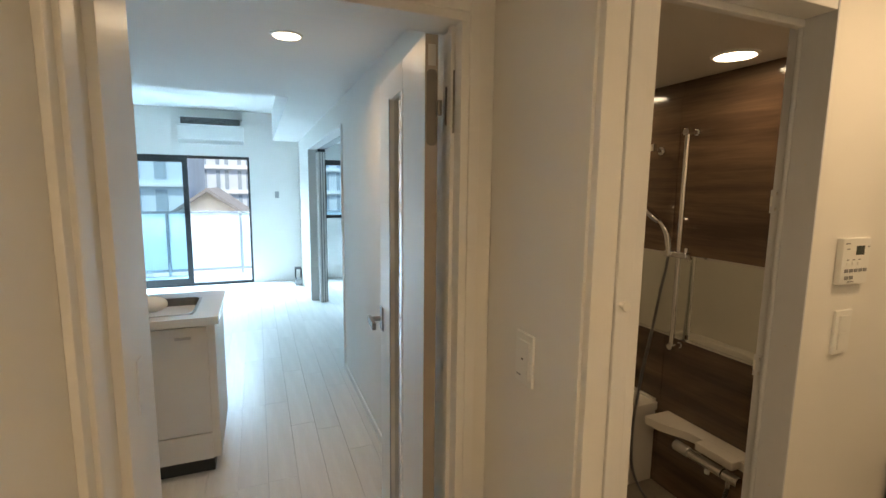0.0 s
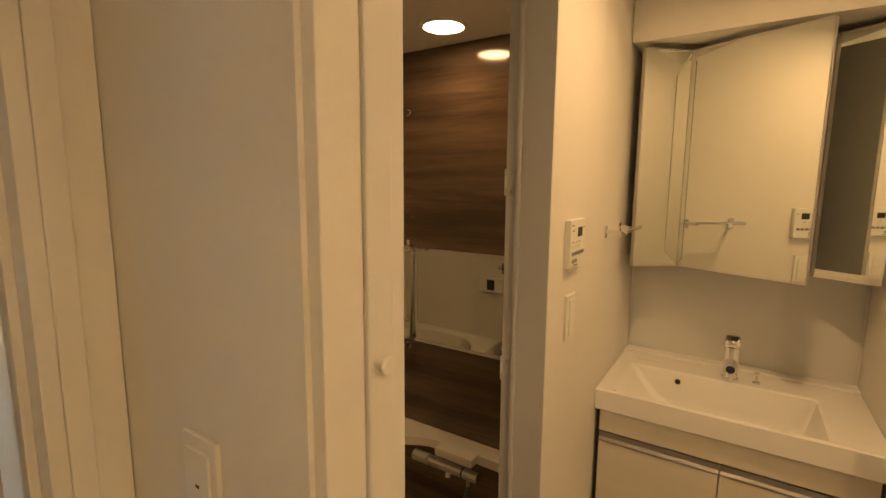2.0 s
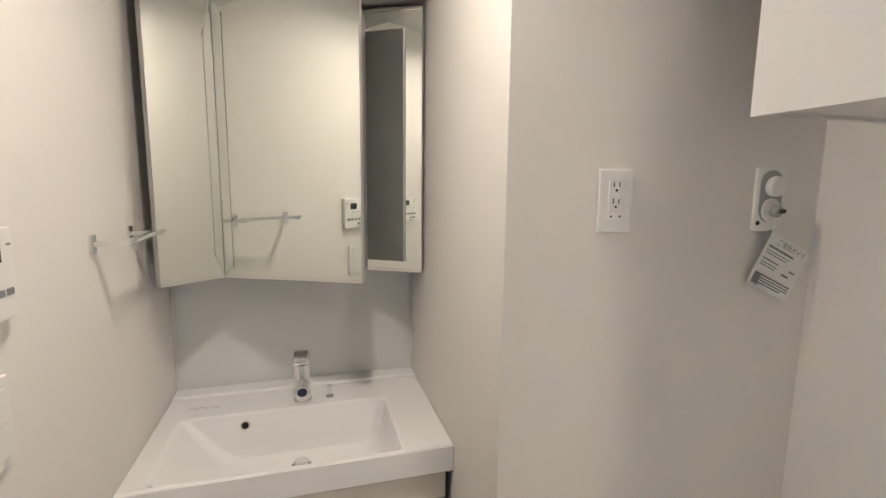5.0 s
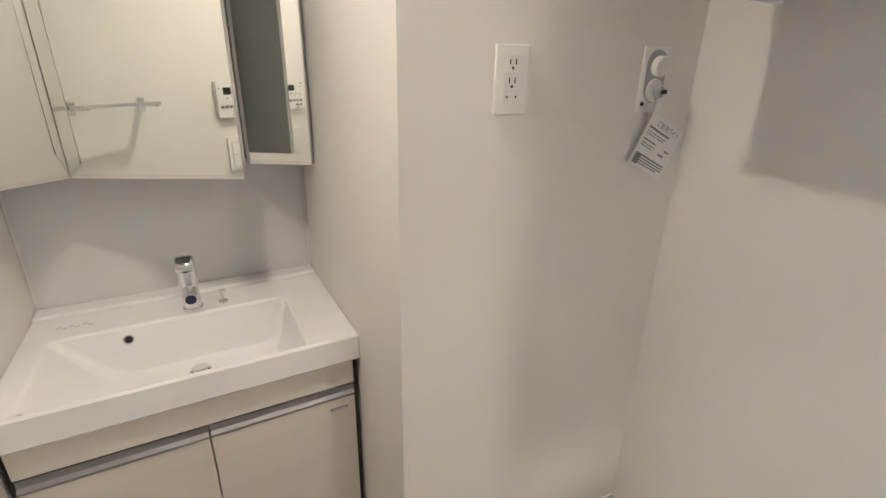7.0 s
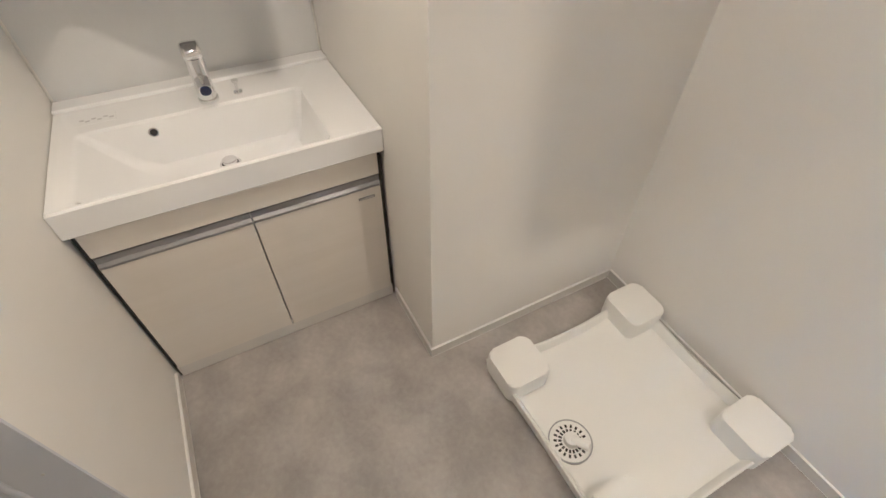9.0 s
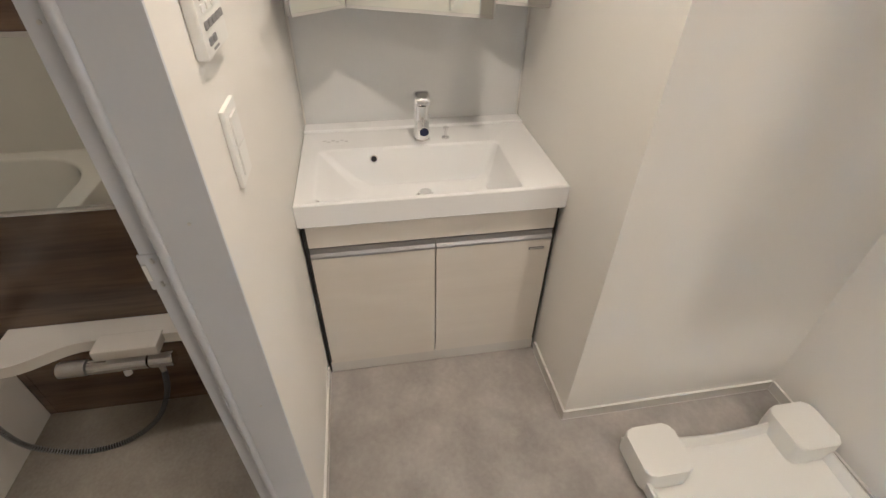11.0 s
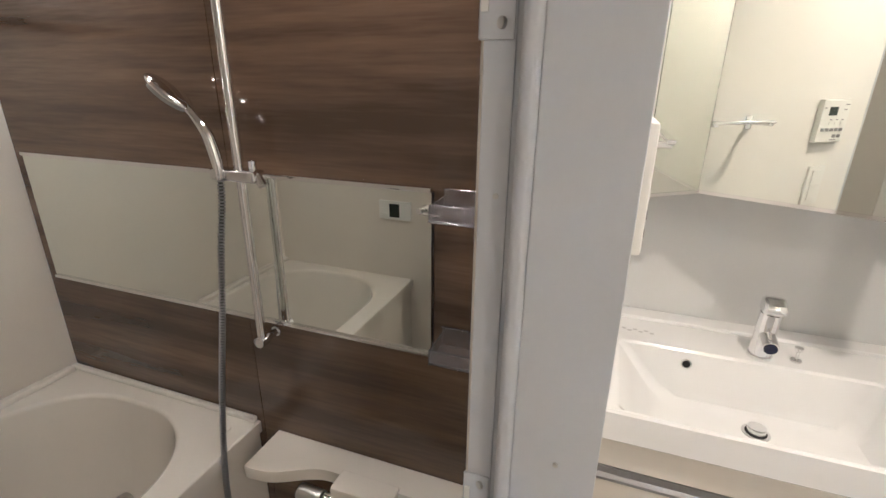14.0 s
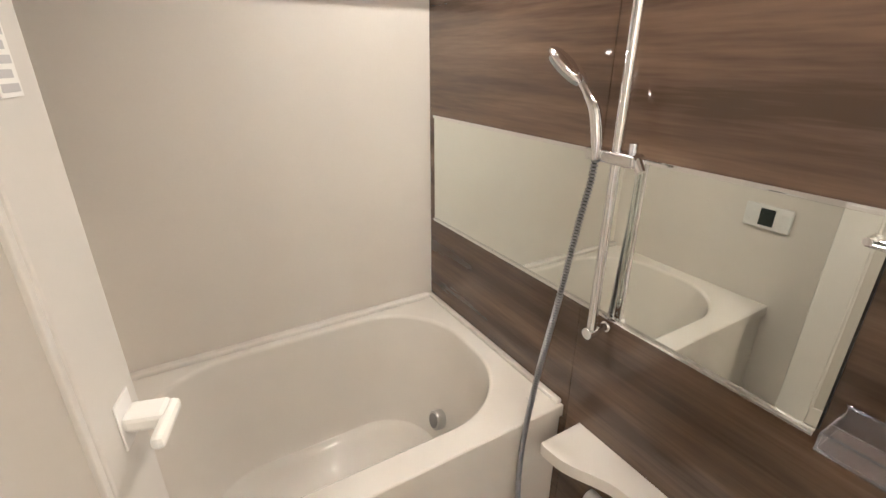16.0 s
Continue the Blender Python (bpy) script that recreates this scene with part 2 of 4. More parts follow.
def sweep_bm(points, radius, n=12):
    """A tube along points; radius is a number or a function of the share of the way."""
    bm = bmesh.new()
    pts = [Vector(p) for p in points]
    side = None
    rings = []
    for i, p in enumerate(pts):
        d = (pts[min(i + 1, len(pts) - 1)] - pts[max(i - 1, 0)]).normalized()
        side = d.orthogonal().normalized() if side is None else (side - d * side.dot(d)).normalized()
        up = d.cross(side)
        r = radius(i / (len(pts) - 1)) if callable(radius) else radius
        rings.append([bm.verts.new(p + r * (math.cos(a) * side + math.sin(a) * up)) for a in (2 * math.pi * k / n for k in range(n))])
    for a, b in zip(rings, rings[1:]):
        for k in range(n):
            bm.faces.new((a[k], a[(k + 1) % n], b[(k + 1) % n], b[k]))
    bm.faces.new(rings[0][::-1]), bm.faces.new(rings[-1])
    return bm


def curve_points(ctrl, steps=12):
    """A smooth line through the control points."""
    c = [Vector(p) for p in ctrl]
    c = [2 * c[0] - c[1], *c, 2 * c[-1] - c[-2]]
    out = []
    for a, b, d, e in zip(c, c[1:], c[2:], c[3:]):
        for k in range(steps):
            t = k / steps
            out.append(0.5 * ((2 * b) + (d - a) * t + (2 * a - 5 * b + 4 * d - e) * t * t + (3 * b - a - 3 * d + e) * t ** 3))
    return out + [c[-2]]


def prism_bm(outline, axis, a, b):
    """An outline of 2D points, drawn out along x, y or z from a to b."""
    bm = bmesh.new()
    place = {"x": lambda u, v, w: (w, u, v), "y": lambda u, v, w: (u, w, v), "z": lambda u, v, w: (u, v, w)}[axis]
    r0 = [bm.verts.new(place(u, v, a)) for u, v in outline]
    r1 = [bm.verts.new(place(u, v, b)) for u, v in outline]
    n = len(outline)
    for k in range(n):
        bm.faces.new((r0[k], r0[(k + 1) % n], r1[(k + 1) % n], r1[k]))
    bm.faces.new(r0[::-1]), bm.faces.new(r1)
    return bm


def rounded(u0, u1, v0, v1, r, n=6):
    pts = []
    for cu, cv, s in ((u1 - r, v1 - r, 0), (u0 + r, v1 - r, 1), (u0 + r, v0 + r, 2), (u1 - r, v0 + r, 3)):
        pts += [(cu + r * math.cos(math.pi / 2 * (s + k / n)), cv + r * math.sin(math.pi / 2 * (s + k / n))) for k in range(n + 1)]
    return pts


def loft_bm(loops, cap_first=False, cap_last=True):
    bm = bmesh.new()
    rings = [[bm.verts.new(p) for p in l] for l in loops]
    n = len(rings[0])
    for a, b in zip(rings, rings[1:]):
        for k in range(n):
            bm.faces.new((a[k], a[(k + 1) % n], b[(k + 1) % n], b[k]))
    if cap_first:
        bm.faces.new(rings[0][::-1])
    if cap_last:
        bm.faces.new(rings[-1])
    return bm


def super_loop(x0, x1, y0, y1, z, power=4.0, n=72):
    pts = []
    for k in range(n):
        a = 2 * math.pi * (k + 0.5) / n
        c, s = math.cos(a), math.sin(a)
        r = (abs(c) ** power + abs(s) ** power) ** (-1 / power)
        pts.append(((x0 + x1) / 2 + (x1 - x0) / 2 * r * c, (y0 + y1) / 2 + (y1 - y0) / 2 * r * s, z))
    return pts


def round_loop(x0, x1, y0, y1, z, r, side=10, arc=8):
    """A rounded rectangle with the same number of points whatever its radius."""
    pts = []
    corners = ((x1 - r, y1 - r, 0), (x0 + r, y1 - r, 1), (x0 + r, y0 + r, 2), (x1 - r, y0 + r, 3))
    for n, (cx, cy, q) in enumerate(corners):
        bend = [(cx + r * math.cos(math.pi / 2 * (q + k / arc)), cy + r * math.sin(math.pi / 2 * (q + k / arc))) for k in range(arc + 1)]
        nx, ny, nq = corners[(n + 1) % 4]
        start = (nx + r * math.cos(math.pi / 2 * (q + 1)), ny + r * math.sin(math.pi / 2 * (q + 1)))
        end = bend[-1]
        pts += [(u, v, z) for u, v in bend]
        pts += [(end[0] + (start[0] - end[0]) * k / side, end[1] + (start[1] - end[1]) * k / side, z) for k in range(1, side)]
    return pts


def sections(name, dims, mat, label, category="wall"):
    """A piece of the setting made of several blocks, each a part of its own."""
    lo = [min(d[k] for d in dims) for k in (0, 2, 4)]
    t = thing(name, *lo, label, category, kind="structure")
    for d in dims:
        box("section", d, mat, t)
    return t


def structure(name, bm, mat, label, category="wall"):
    return tagged(part(name, bm, mat), label, category, kind="structure")


# ---- washroom and hall ----
WX, VX = 1.60, 2.42            # wall beside the vanity, wall behind it
LY, BY = 0.785, -0.79          # wall left of the vanity, wall behind the washer
HX, SX, DY = -0.285, 0.575, 1.13   # hall's left wall, wall with the switch, wall with the living-room door
ZC = 2.20
structure("floor_washroom", box_bm(HX - 0.1, VX + 0.1, -1.6, 0.93, -0.2, 0.0), VINYL, "grey mottled stone-look vinyl washroom floor", "floor")
structure("floor_hall", box_bm(HX - 0.1, SX + 0.1, 0.934, 1.25, -0.2, 0.0), PLANK, "pale wood floor at the living-room door", "floor")
structure("wall_behind_vanity", box_bm(VX, VX + 0.1, -0.1, LY + 0.1, 0, ZC), WALL, "white wallpapered wall behind the vanity")
sections("wall_washer_side", ((WX, VX - 0.004, -0.12, 0.0, 0, ZC), (WX, WX + 0.1, BY - 0.1, -0.12, 0, ZC)), WALL, "white wallpapered wall returning beside the vanity")
structure("wall_washer_back", box_bm(HX, WX, BY - 0.1, BY, 0, ZC), WALL, "white wallpapered wall behind the washer pan")
structure("wall_vanity_left", box_bm(1.372, VX - 0.004, LY, 0.862, 0, ZC), WALL, "white wallpapered wall between vanity and bathroom")
structure("wall_switch", box_bm(SX, 0.66, 0.735, DY + 0.1, 0, ZC), WALL, "white wallpapered wall holding the hall switch")
structure("wall_over_bath_door", box_bm(0.664, 1.372, 0.785, 0.862, 1.965, ZC), WALL, "white wall over the bathroom doorway")
structure("wall_hall_left", box_bm(HX - 0.1, HX, -1.6, DY + 0.1, 0, ZC), WALL, "white hall wall")
structure("wall_hall_back", box_bm(HX, WX, -1.6, -1.5, 0, ZC), WALL, "white wall closing the hall")
structure("wall_over_vanity", box_bm(2.14, VX - 0.004, 0.004, LY - 0.004, 1.966, ZC), WALL, "white boxed-in wall above the mirror cabinet")
structure("ceiling_washroom", box_bm(HX - 0.1, VX + 0.1, -1.6, 1.23, ZC, ZC + 0.1), CEIL, "white ceiling of the washroom", "ceiling")


def baseboard(name, x0, x1, y0, y1):
    bm = box_bm(x0, x1, y0, y1, 0.0, 0.045, bevel=0.002)
    board = tagged(part(name, bm, BASE, smooth=True), "low grey vinyl baseboard along the wall", "baseboard", kind="structure")
    long_x = x1 - x0 > y1 - y0
    side = 0.0007
    for z0, z1 in ((0.0, 0.0022), (0.0442, 0.0456)):
        d = (x0, x1, y0 - side, y1 + side) if long_x else (x0 - side, x1 + side, y0, y1)
        box("sealant_line", (*d, z0, z1), TRIM, board)


baseboard("baseboard", WX - 0.007, WX, BY + 0.008, -0.0)
baseboard("baseboard", WX - 0.007, 1.90, 0.0, 0.007)
baseboard("baseboard", 0.0, WX - 0.008, BY, BY + 0.007)
baseboard("baseboard", 1.40, 1.90, LY - 0.007, LY)

# ---- living-room door and its frame ----
door_frame = thing("door_frame", 0.1, DY, 0, "white painted door frame of the living room", "door frame", kind="structure")
DL, DR, DT = -0.265, 0.475, 1.902
box("jamb", (DL - 0.02, DL, DY - 0.12, DY + 0.115, 0, DT), TRIM, door_frame, 0.002)
box("jamb", (DR, DR + 0.022, DY - 0.01, DY + 0.115, 0, DT), TRIM, door_frame, 0.002)
box("head", (DL - 0.02, DR + 0.022, DY - 0.01, DY + 0.115, DT, DT + 0.022), TRIM, door_frame, 0.002)
box("casing", (DR + 0.022, DR + 0.052, DY - 0.014, DY - 0.002, 0, DT + 0.05), TRIM, door_frame, 0.003)
box("casing", (DL - 0.02, DR + 0.022, DY - 0.014, DY - 0.002, DT + 0.022, DT + 0.05), TRIM, door_frame, 0.003)
box("stop", (DR - 0.012, DR, DY + 0.03, DY + 0.055, 0, DT), TRIM, door_frame, 0.002)
box("strike_plate", (DL - 0.001, DL + 0.003, DY - 0.035, DY + 0.005, 1.00, 1.12), RESIN, door_frame, 0.001)
sections("wall_beside_door", ((DR + 0.022, SX - 0.002, DY, DY + 0.1, 0, ZC), (HX + 0.004, DR + 0.022, DY, DY + 0.1, DT + 0.024, ZC + 0.1)), WALL, "white wall round the living-room door")
side_frame = thing("hall_door_frame", HX, 0.8, 0, "white painted frame of another hall door", "door frame", kind="structure")
box("casing", (HX, HX + 0.014, 0.80, 0.835, 0, 2.0), TRIM, side_frame, 0.003)
box("casing", (HX, HX + 0.022, 0.835, 0.90, 0, 2.0), TRIM, side_frame, 0.004)

door = thing("living_room_door", 0.45, DY + 0.06, 0, "white living-room door with a glass slit, standing open", "door")
door.rotation_euler = (0, 0, radians(-4))
X0, X1, Y0, Y1 = 0.410, 0.447, 1.215, 1.905
SL0, SL1 = 1.485, 1.695
box("stile", (X0, X1, Y0, SL0, 0.008, 1.892), TRIM, door, 0.002)
box("stile", (X0, X1, SL1, Y1, 0.008, 1.892), TRIM, door, 0.002)
box("rail", (X0, X1, SL0, SL1, 1.80, 1.892), TRIM, door, 0.0)
box("rail", (X0, X1, SL0, SL1, 0.008, 0.08), TRIM, door, 0.0)
pane = box("pane", (0.426, 0.431, SL0, SL1, 0.08, 1.80), GLASS, door, label="narrow clear glass slit")
pane.visible_shadow = False
box("slit_trim", (X0 - 0.003, X0, SL1 - 0.004, SL1 + 0.008, 0.08, 1.805), GREYTAP, door)
box("slit_trim", (X0 - 0.003, X0, SL0 - 0.006, SL0 + 0.002, 0.08, 1.805), TRIM, door)
box("edge_band", (X0 + 0.001, X1 - 0.001, Y0 - 0.002, Y0, 0.01, 1.890), EDGE, door)
lever = rod("lever_neck", (X0, 1.865, 0.935), (X0 - 0.055, 1.865, 0.935), 0.010, DKSTEEL, door, label="square brushed steel lever handle")
box("lever_grip", (X0 - 0.062, X0 - 0.046, 1.752, 1.876, 0.920, 0.950), DKSTEEL, lever, 0.003)
box("lever_rose", (X0 - 0.008, X0, 1.840, 1.890, 0.885, 0.985), DKSTEEL, lever, 0.003)
hinge = part("hinge", prism_bm(rounded(X0 + 0.004, X1 - 0.004, 1.60, 1.80, 0.012), "y", Y0 - 0.005, Y0 - 0.002), BRONZE, door, "dark nickel door hinge", True)
box("hinge_arm", (X1 - 0.006, X1 + 0.006, Y0 - 0.02, Y0 - 0.004, 1.68, 1.72), BRONZE, hinge, 0.002)
rod("hinge_knuckle", (DR - 0.004, Y0 - 0.014, 1.655), (DR - 0.004, Y0 - 0.014, 1.755), 0.008, BRONZE, hinge)
box("hinge_leaf", (DR - 0.004, DR - 0.0005, Y0 - 0.06, Y0 - 0.015, 1.63, 1.79), BRONZE, hinge, 0.001)
box("latch", (X0 + 0.008, X1 - 0.008, Y0 - 0.0045, Y0 - 0.002, 1.81, 1.865), STEEL, door, 0.001)

# ---- bathroom shell ----
BX, BL, BF, BN = 1.975, 0.69, 2.665, 0.93      # panel wall, door-side wall, far wall, near wall
BZ, BC = -0.12, 2.023
sections("floor_bathroom", ((BL - 0.05, BX + 0.08, 0.865, 1.81, BZ - 0.1, BZ), (BL - 0.05, BX + 0.08, 1.81, BF + 0.08, -0.4, -0.3)), BFLOOR, "beige stone-look bathroom floor", "floor")
panel_wall = thing("wall_bath_panel", BX, 1.8, BZ, "glossy dark walnut laminate bathroom wall", "wall", kind="structure")
box("panel", (BX, BX + 0.05, 1.7735, BF, BZ, BC), BROWN, panel_wall, 0.0008)
box("panel", (BX, BX + 0.05, 0.865, 1.7715, BZ, BC), BROWN, panel_wall, 0.0008)
structure("wall_bath_far", box_bm(BL - 0.05, BX, BF, BF + 0.05, BZ, BC), CREAM, "plain cream bathroom wall panel behind the tub")
structure("wall_bath_door_side", box_bm(BL - 0.026, BL, 0.865, BF, BZ, BC), CREAM, "plain cream bathroom wall panel")
sections("wall_bath_near", ((1.40, BX, 0.865, 0.918, BZ, BC), (BL, 1.40, 0.866, BN, 1.965, BC), (BL, 1.40, 0.866, BN, BZ, -0.002)), CREAM, "cream bathroom wall beside the doorway")
structure("ceiling_bathroom", box_bm(BL - 0.05, BX + 0.05, 0.865, BF + 0.05, BC, BC + 0.05), CREAM, "plain cream bathroom ceiling", "ceiling")

# ---- bathroom doorway ----
bath_frame = thing("bathroom_door_frame", 1.38, 0.87, 0, "white resin frame of the bathroom doorway", "door frame", kind="structure")
box("jamb_cover", (1.366, 1.372, 0.783, 0.862, 0, 1.97), LITRESIN, bath_frame, 0.001)
part("bead", prism_bm(rounded(1.362, 1.385, 0.862, 0.878, 0.007), "z", 0, 1.97), LITRESIN, bath_frame, "", True)
box("groove", (1.388, 1.399, 0.878, 0.886, 0, 1.97), LITRESIN, bath_frame)
jamb = box("jamb", (1.386, 1.40, 0.886, 0.912, -0.002, 1.97), LITRESIN, bath_frame, 0.001)
for z0 in (1.435, 0.935):
    keeper = box("keeper", (1.3838, 1.387, 0.887, 0.916, z0 - 0.012, z0 + 0.056), LITRESIN, bath_frame, 0.002)
    for dz in (0.0, 0.045):
        rod("screw", (1.381, 0.898, z0 + dz), (1.3835, 0.896, z0 + dz), 0.0045, STEEL, keeper, 12)
    box("keeper_slot", (1.3815, 1.3832, 0.908, 0.914, z0 + 0.008, z0 + 0.038), PLASTIC, keeper)
for y, x, z in ((0.896, 1.3845, 1.30), (0.82, 1.3645, 1.05), (0.82, 1.3645, 0.62), (0.82, 1.3645, 1.56)):
    rod("screw", (x, y, z), (x + 0.003, y, z), 0.0026, STEEL, bath_frame, 10)
box("head", (0.70, 1.366, 0.785, 0.90, 1.945, 1.967), RESIN, bath_frame, 0.003)
box("head_bead", (0.70, 1.39, 0.86, 0.885, 1.925, 1.945), RESIN, bath_frame, 0.004)
box("sill", (0.70, 1.386, 0.79, 0.93, -0.002, 0.022), RESIN, bath_frame, 0.004)
box("jamb", (0.683, 0.714, 0.72, 0.93, 0, 1.97), RESIN, bath_frame, 0.004)
box("casing", (0.581, 0.639, 0.716, 0.735, 0, 2.05), TRIM, bath_frame, 0.003)
box("casing", (0.641, 0.683, 0.712, 0.735, 0, 2.05), RESIN, bath_frame, 0.004)
knob = rod("hook_knob", (0.653, 0.712, 1.257), (0.653, 0.700, 1.257), 0.006, PLASTIC, bath_frame, label="small round white hook knob")
rod("knob_cap", (0.653, 0.701, 1.257), (0.653, 0.694, 1.257), 0.0105, PLASTIC, knob, 24, bevel=0.003)

bath_door = thing("bathroom_door", 0.72, 0.93, 0, "white resin bathroom door swung open inwards", "door")
ang = math.atan2(0.665, 0.205)
ux, uy = math.cos(ang), math.sin(ang)


def leaf_bm(s0, s1, w0, w1, z0, z1, bevel=0.002):
    bm = box_bm(s0, s1, w0, w1, z0, z1, bevel=bevel)
    bmesh.ops.transform(bm, matrix=Matrix.Translation((0.722, 0.935, 0)) @ Matrix.Rotation(ang, 4, "Z"), verts=bm.verts)
    return bm


part("panel", leaf_bm(0.05, 0.56, -0.008, 0.008, 0.05, 1.90, 0), DOORPANEL, bath_door, "translucent pale panel")
part("stile", leaf_bm(0.56, 0.665, -0.016, 0.016, 0.02, 1.93, 0.004), LEAFRESIN, bath_door)
part("stile", leaf_bm(0.0, 0.05, -0.016, 0.016, 0.02, 1.93, 0.004), LEAFRESIN, bath_door)
part("rail", leaf_bm(0.05, 0.56, -0.015, 0.015, 1.86, 1.93, 0.003), LEAFRESIN, bath_door)
part("rail", leaf_bm(0.05, 0.56, -0.015, 0.015, 0.02, 0.10, 0.003), LEAFRESIN, bath_door)
part("bead", leaf_bm(0.550, 0.560, -0.014, 0.014, 0.10, 1.86, 0.002), LEAFRESIN, bath_door)
part("sticker", leaf_bm(0.600, 0.632, -0.0172, -0.0162, 1.352, 1.415, 0), PAPER, bath_door, "small white printed sticker")
for k in range(5):
    part("print", leaf_bm(0.603, 0.629 - 0.004 * (k % 2), -0.0176, -0.0172, 1.356 + 0.0115 * k, 1.363 + 0.0115 * k, 0), PRINT, bath_door)
grip = part("handle", leaf_bm(0.604, 0.640, -0.064, -0.018, 0.978, 1.000, 0.006), PLASTIC, bath_door, "white resin lever handle")
part("handle_grip", leaf_bm(0.566, 0.640, -0.074, -0.058, 0.980, 0.998, 0.007), PLASTIC, grip)
part("handle_plate", leaf_bm(0.602, 0.642, -0.019, -0.016, 0.955, 1.020, 0.002), RESIN, grip)

# ---- bathtub ----
tub = thing("bathtub", 1.33, 2.22, BZ, "glossy cream resin bathtub, empty, with rounded end", "bathtub")
TZ = 0.342
TX0, TX1, TY0, TY1 = BL + 0.002, BX - 0.002, 1.785, BF - 0.002
loops = []
for k, (gx0, gx1, gy0, gy1, z, p) in enumerate((
        (TX0, TX1, TY0, TY1, TZ - 0.045, 60), (TX0, TX1, TY0, TY1, TZ - 0.004, 60), (TX0 + 0.004, TX1 - 0.004, TY0 + 0.004, TY1 - 0.004, TZ, 60),
        (0.76, 1.905, 1.872, 2.612, TZ, 3.2), (0.770, 1.897, 1.879, 2.605, TZ - 0.004, 3.1), (0.776, 1.892, 1.884, 2.600, TZ - 0.014, 3.1),
        (0.79, 1.878, 1.897, 2.592, TZ - 0.12, 3.1), (0.82, 1.848, 1.925, 2.575, TZ - 0.32, 3.1), (0.85, 1.812, 1.95, 2.560, TZ - 0.44, 3.1),
        (0.89, 1.775, 1.985, 2.53, TZ - 0.49, 3.1), (0.96, 1.70, 2.04, 2.47, TZ - 0.505, 3.1))):
    loops.append(round_loop(gx0, gx1, gy0, gy1, z, 0.002 if p > 50 else min(0.30, 0.42 * (gy1 - gy0)), 14, 16))
part("shell", loft_bm(loops), TUB, tub, "", True)
box("apron", (TX0, TX1, TY0 + 0.012, TY0 + 0.03, BZ, TZ - 0.046), TUB, tub, 0.002)
outlet = rod("outlet_fitting", (1.84, 2.315, -0.075), (1.785, 2.315, -0.063), 0.042, STEEL, tub, 28, label="round grey metal water outlet", bevel=0.006)
rod("outlet_face", (1.785, 2.315, -0.063), (1.781, 2.315, -0.062), 0.031, ALU, outlet, 24, bevel=0.002)
box("back_upstand", (TX0 + 0.004, TX1 - 0.024, TY1 - 0.034, TY1, TZ - 0.002, TZ + 0.020), TUB, tub, 0.007, seg=3)
box("side_upstand", (TX1 - 0.022, TX1, TY0 + 0.010, TY1, TZ - 0.002, TZ + 0.016), TUB, tub, 0.006, seg=3)
rod("plug_button", (1.90, 1.86, TZ), (1.90, 1.86, TZ + 0.004), 0.016, TUB, tub, 24, bevel=0.001)

# ---- bathroom fittings on the panel wall ----
bmir = thing("bathroom_mirror", BX, 1.9, 0.73, "wide frameless bathroom mirror with chrome edge strips", "mirror")
box("glass", (BX - 0.013, BX - 0.003, 1.18, 2.607, 0.742, 1.158), MIRROR, bmir)
box("strip", (BX - 0.020, BX - 0.0005, 1.18, 2.607, 1.158, 1.170), CHROME, bmir, 0.002)
box("strip", (BX - 0.020, BX - 0.0005, 1.18, 2.607, 0.731, 0.742), CHROME, bmir, 0.002)
box("backing", (BX - 0.003, BX - 0.0005, 1.178, 2.609, 0.742, 1.158), BLACK, bmir)

rail = thing("shower_rail", BX, 1.672, 0.69, "tall chrome shower slide rail on the panel wall", "shower rail")
RX, RY = 1.91, 1.672
rod("pole", (RX, RY, 0.69), (RX, RY, 1.775), 0.0125, CHROME, rail, 24)
for z in (0.70, 1.765):
    br = rod("bracket", (RX + 0.005, RY, z), (BX - 0.002, RY, z), 0.011, CHROME, rail, 20)
    rod("bracket_cap", (RX - 0.018, RY, z), (RX + 0.016, RY, z), 0.017, CHROME, br, 24, bevel=0.004)
    rod("bracket_rose", (BX - 0.010, RY, z), (BX - 0.001, RY, z), 0.016, CHROME, br, 24, bevel=0.003)
slider = box("slider", (RX - 0.030, RX + 0.018, RY - 0.066, RY + 0.072, 1.158, 1.188), CHROME, rail, 0.009, seg=3, label="chrome sliding shower holder")
rod("slider_knob", (RX, RY - 0.042, 1.186), (RX, RY - 0.042, 1.210), 0.010, CHROME, slider, bevel=0.003)
rod("slider_lever", (RX - 0.008, RY - 0.060, 1.176), (RX - 0.012, RY - 0.078, 1.152), 0.011, CHROME, slider)
hook = thing("shower_hook", BX, 1.87, 1.68, "small chrome wall hook high on the panel", "hook")
rod("rose", (BX - 0.001, 1.875, 1.69), (BX - 0.014, 1.875, 1.69), 0.022, CHROME, hook, 24, bevel=0.004)
rod("arm", (BX - 0.012, 1.875, 1.69), (BX - 0.06, 1.875, 1.70), 0.010, CHROME, hook)
box("cup", (BX - 0.085, BX - 0.055, 1.858, 1.892, 1.685, 1.725), CHROME, hook, 0.008)

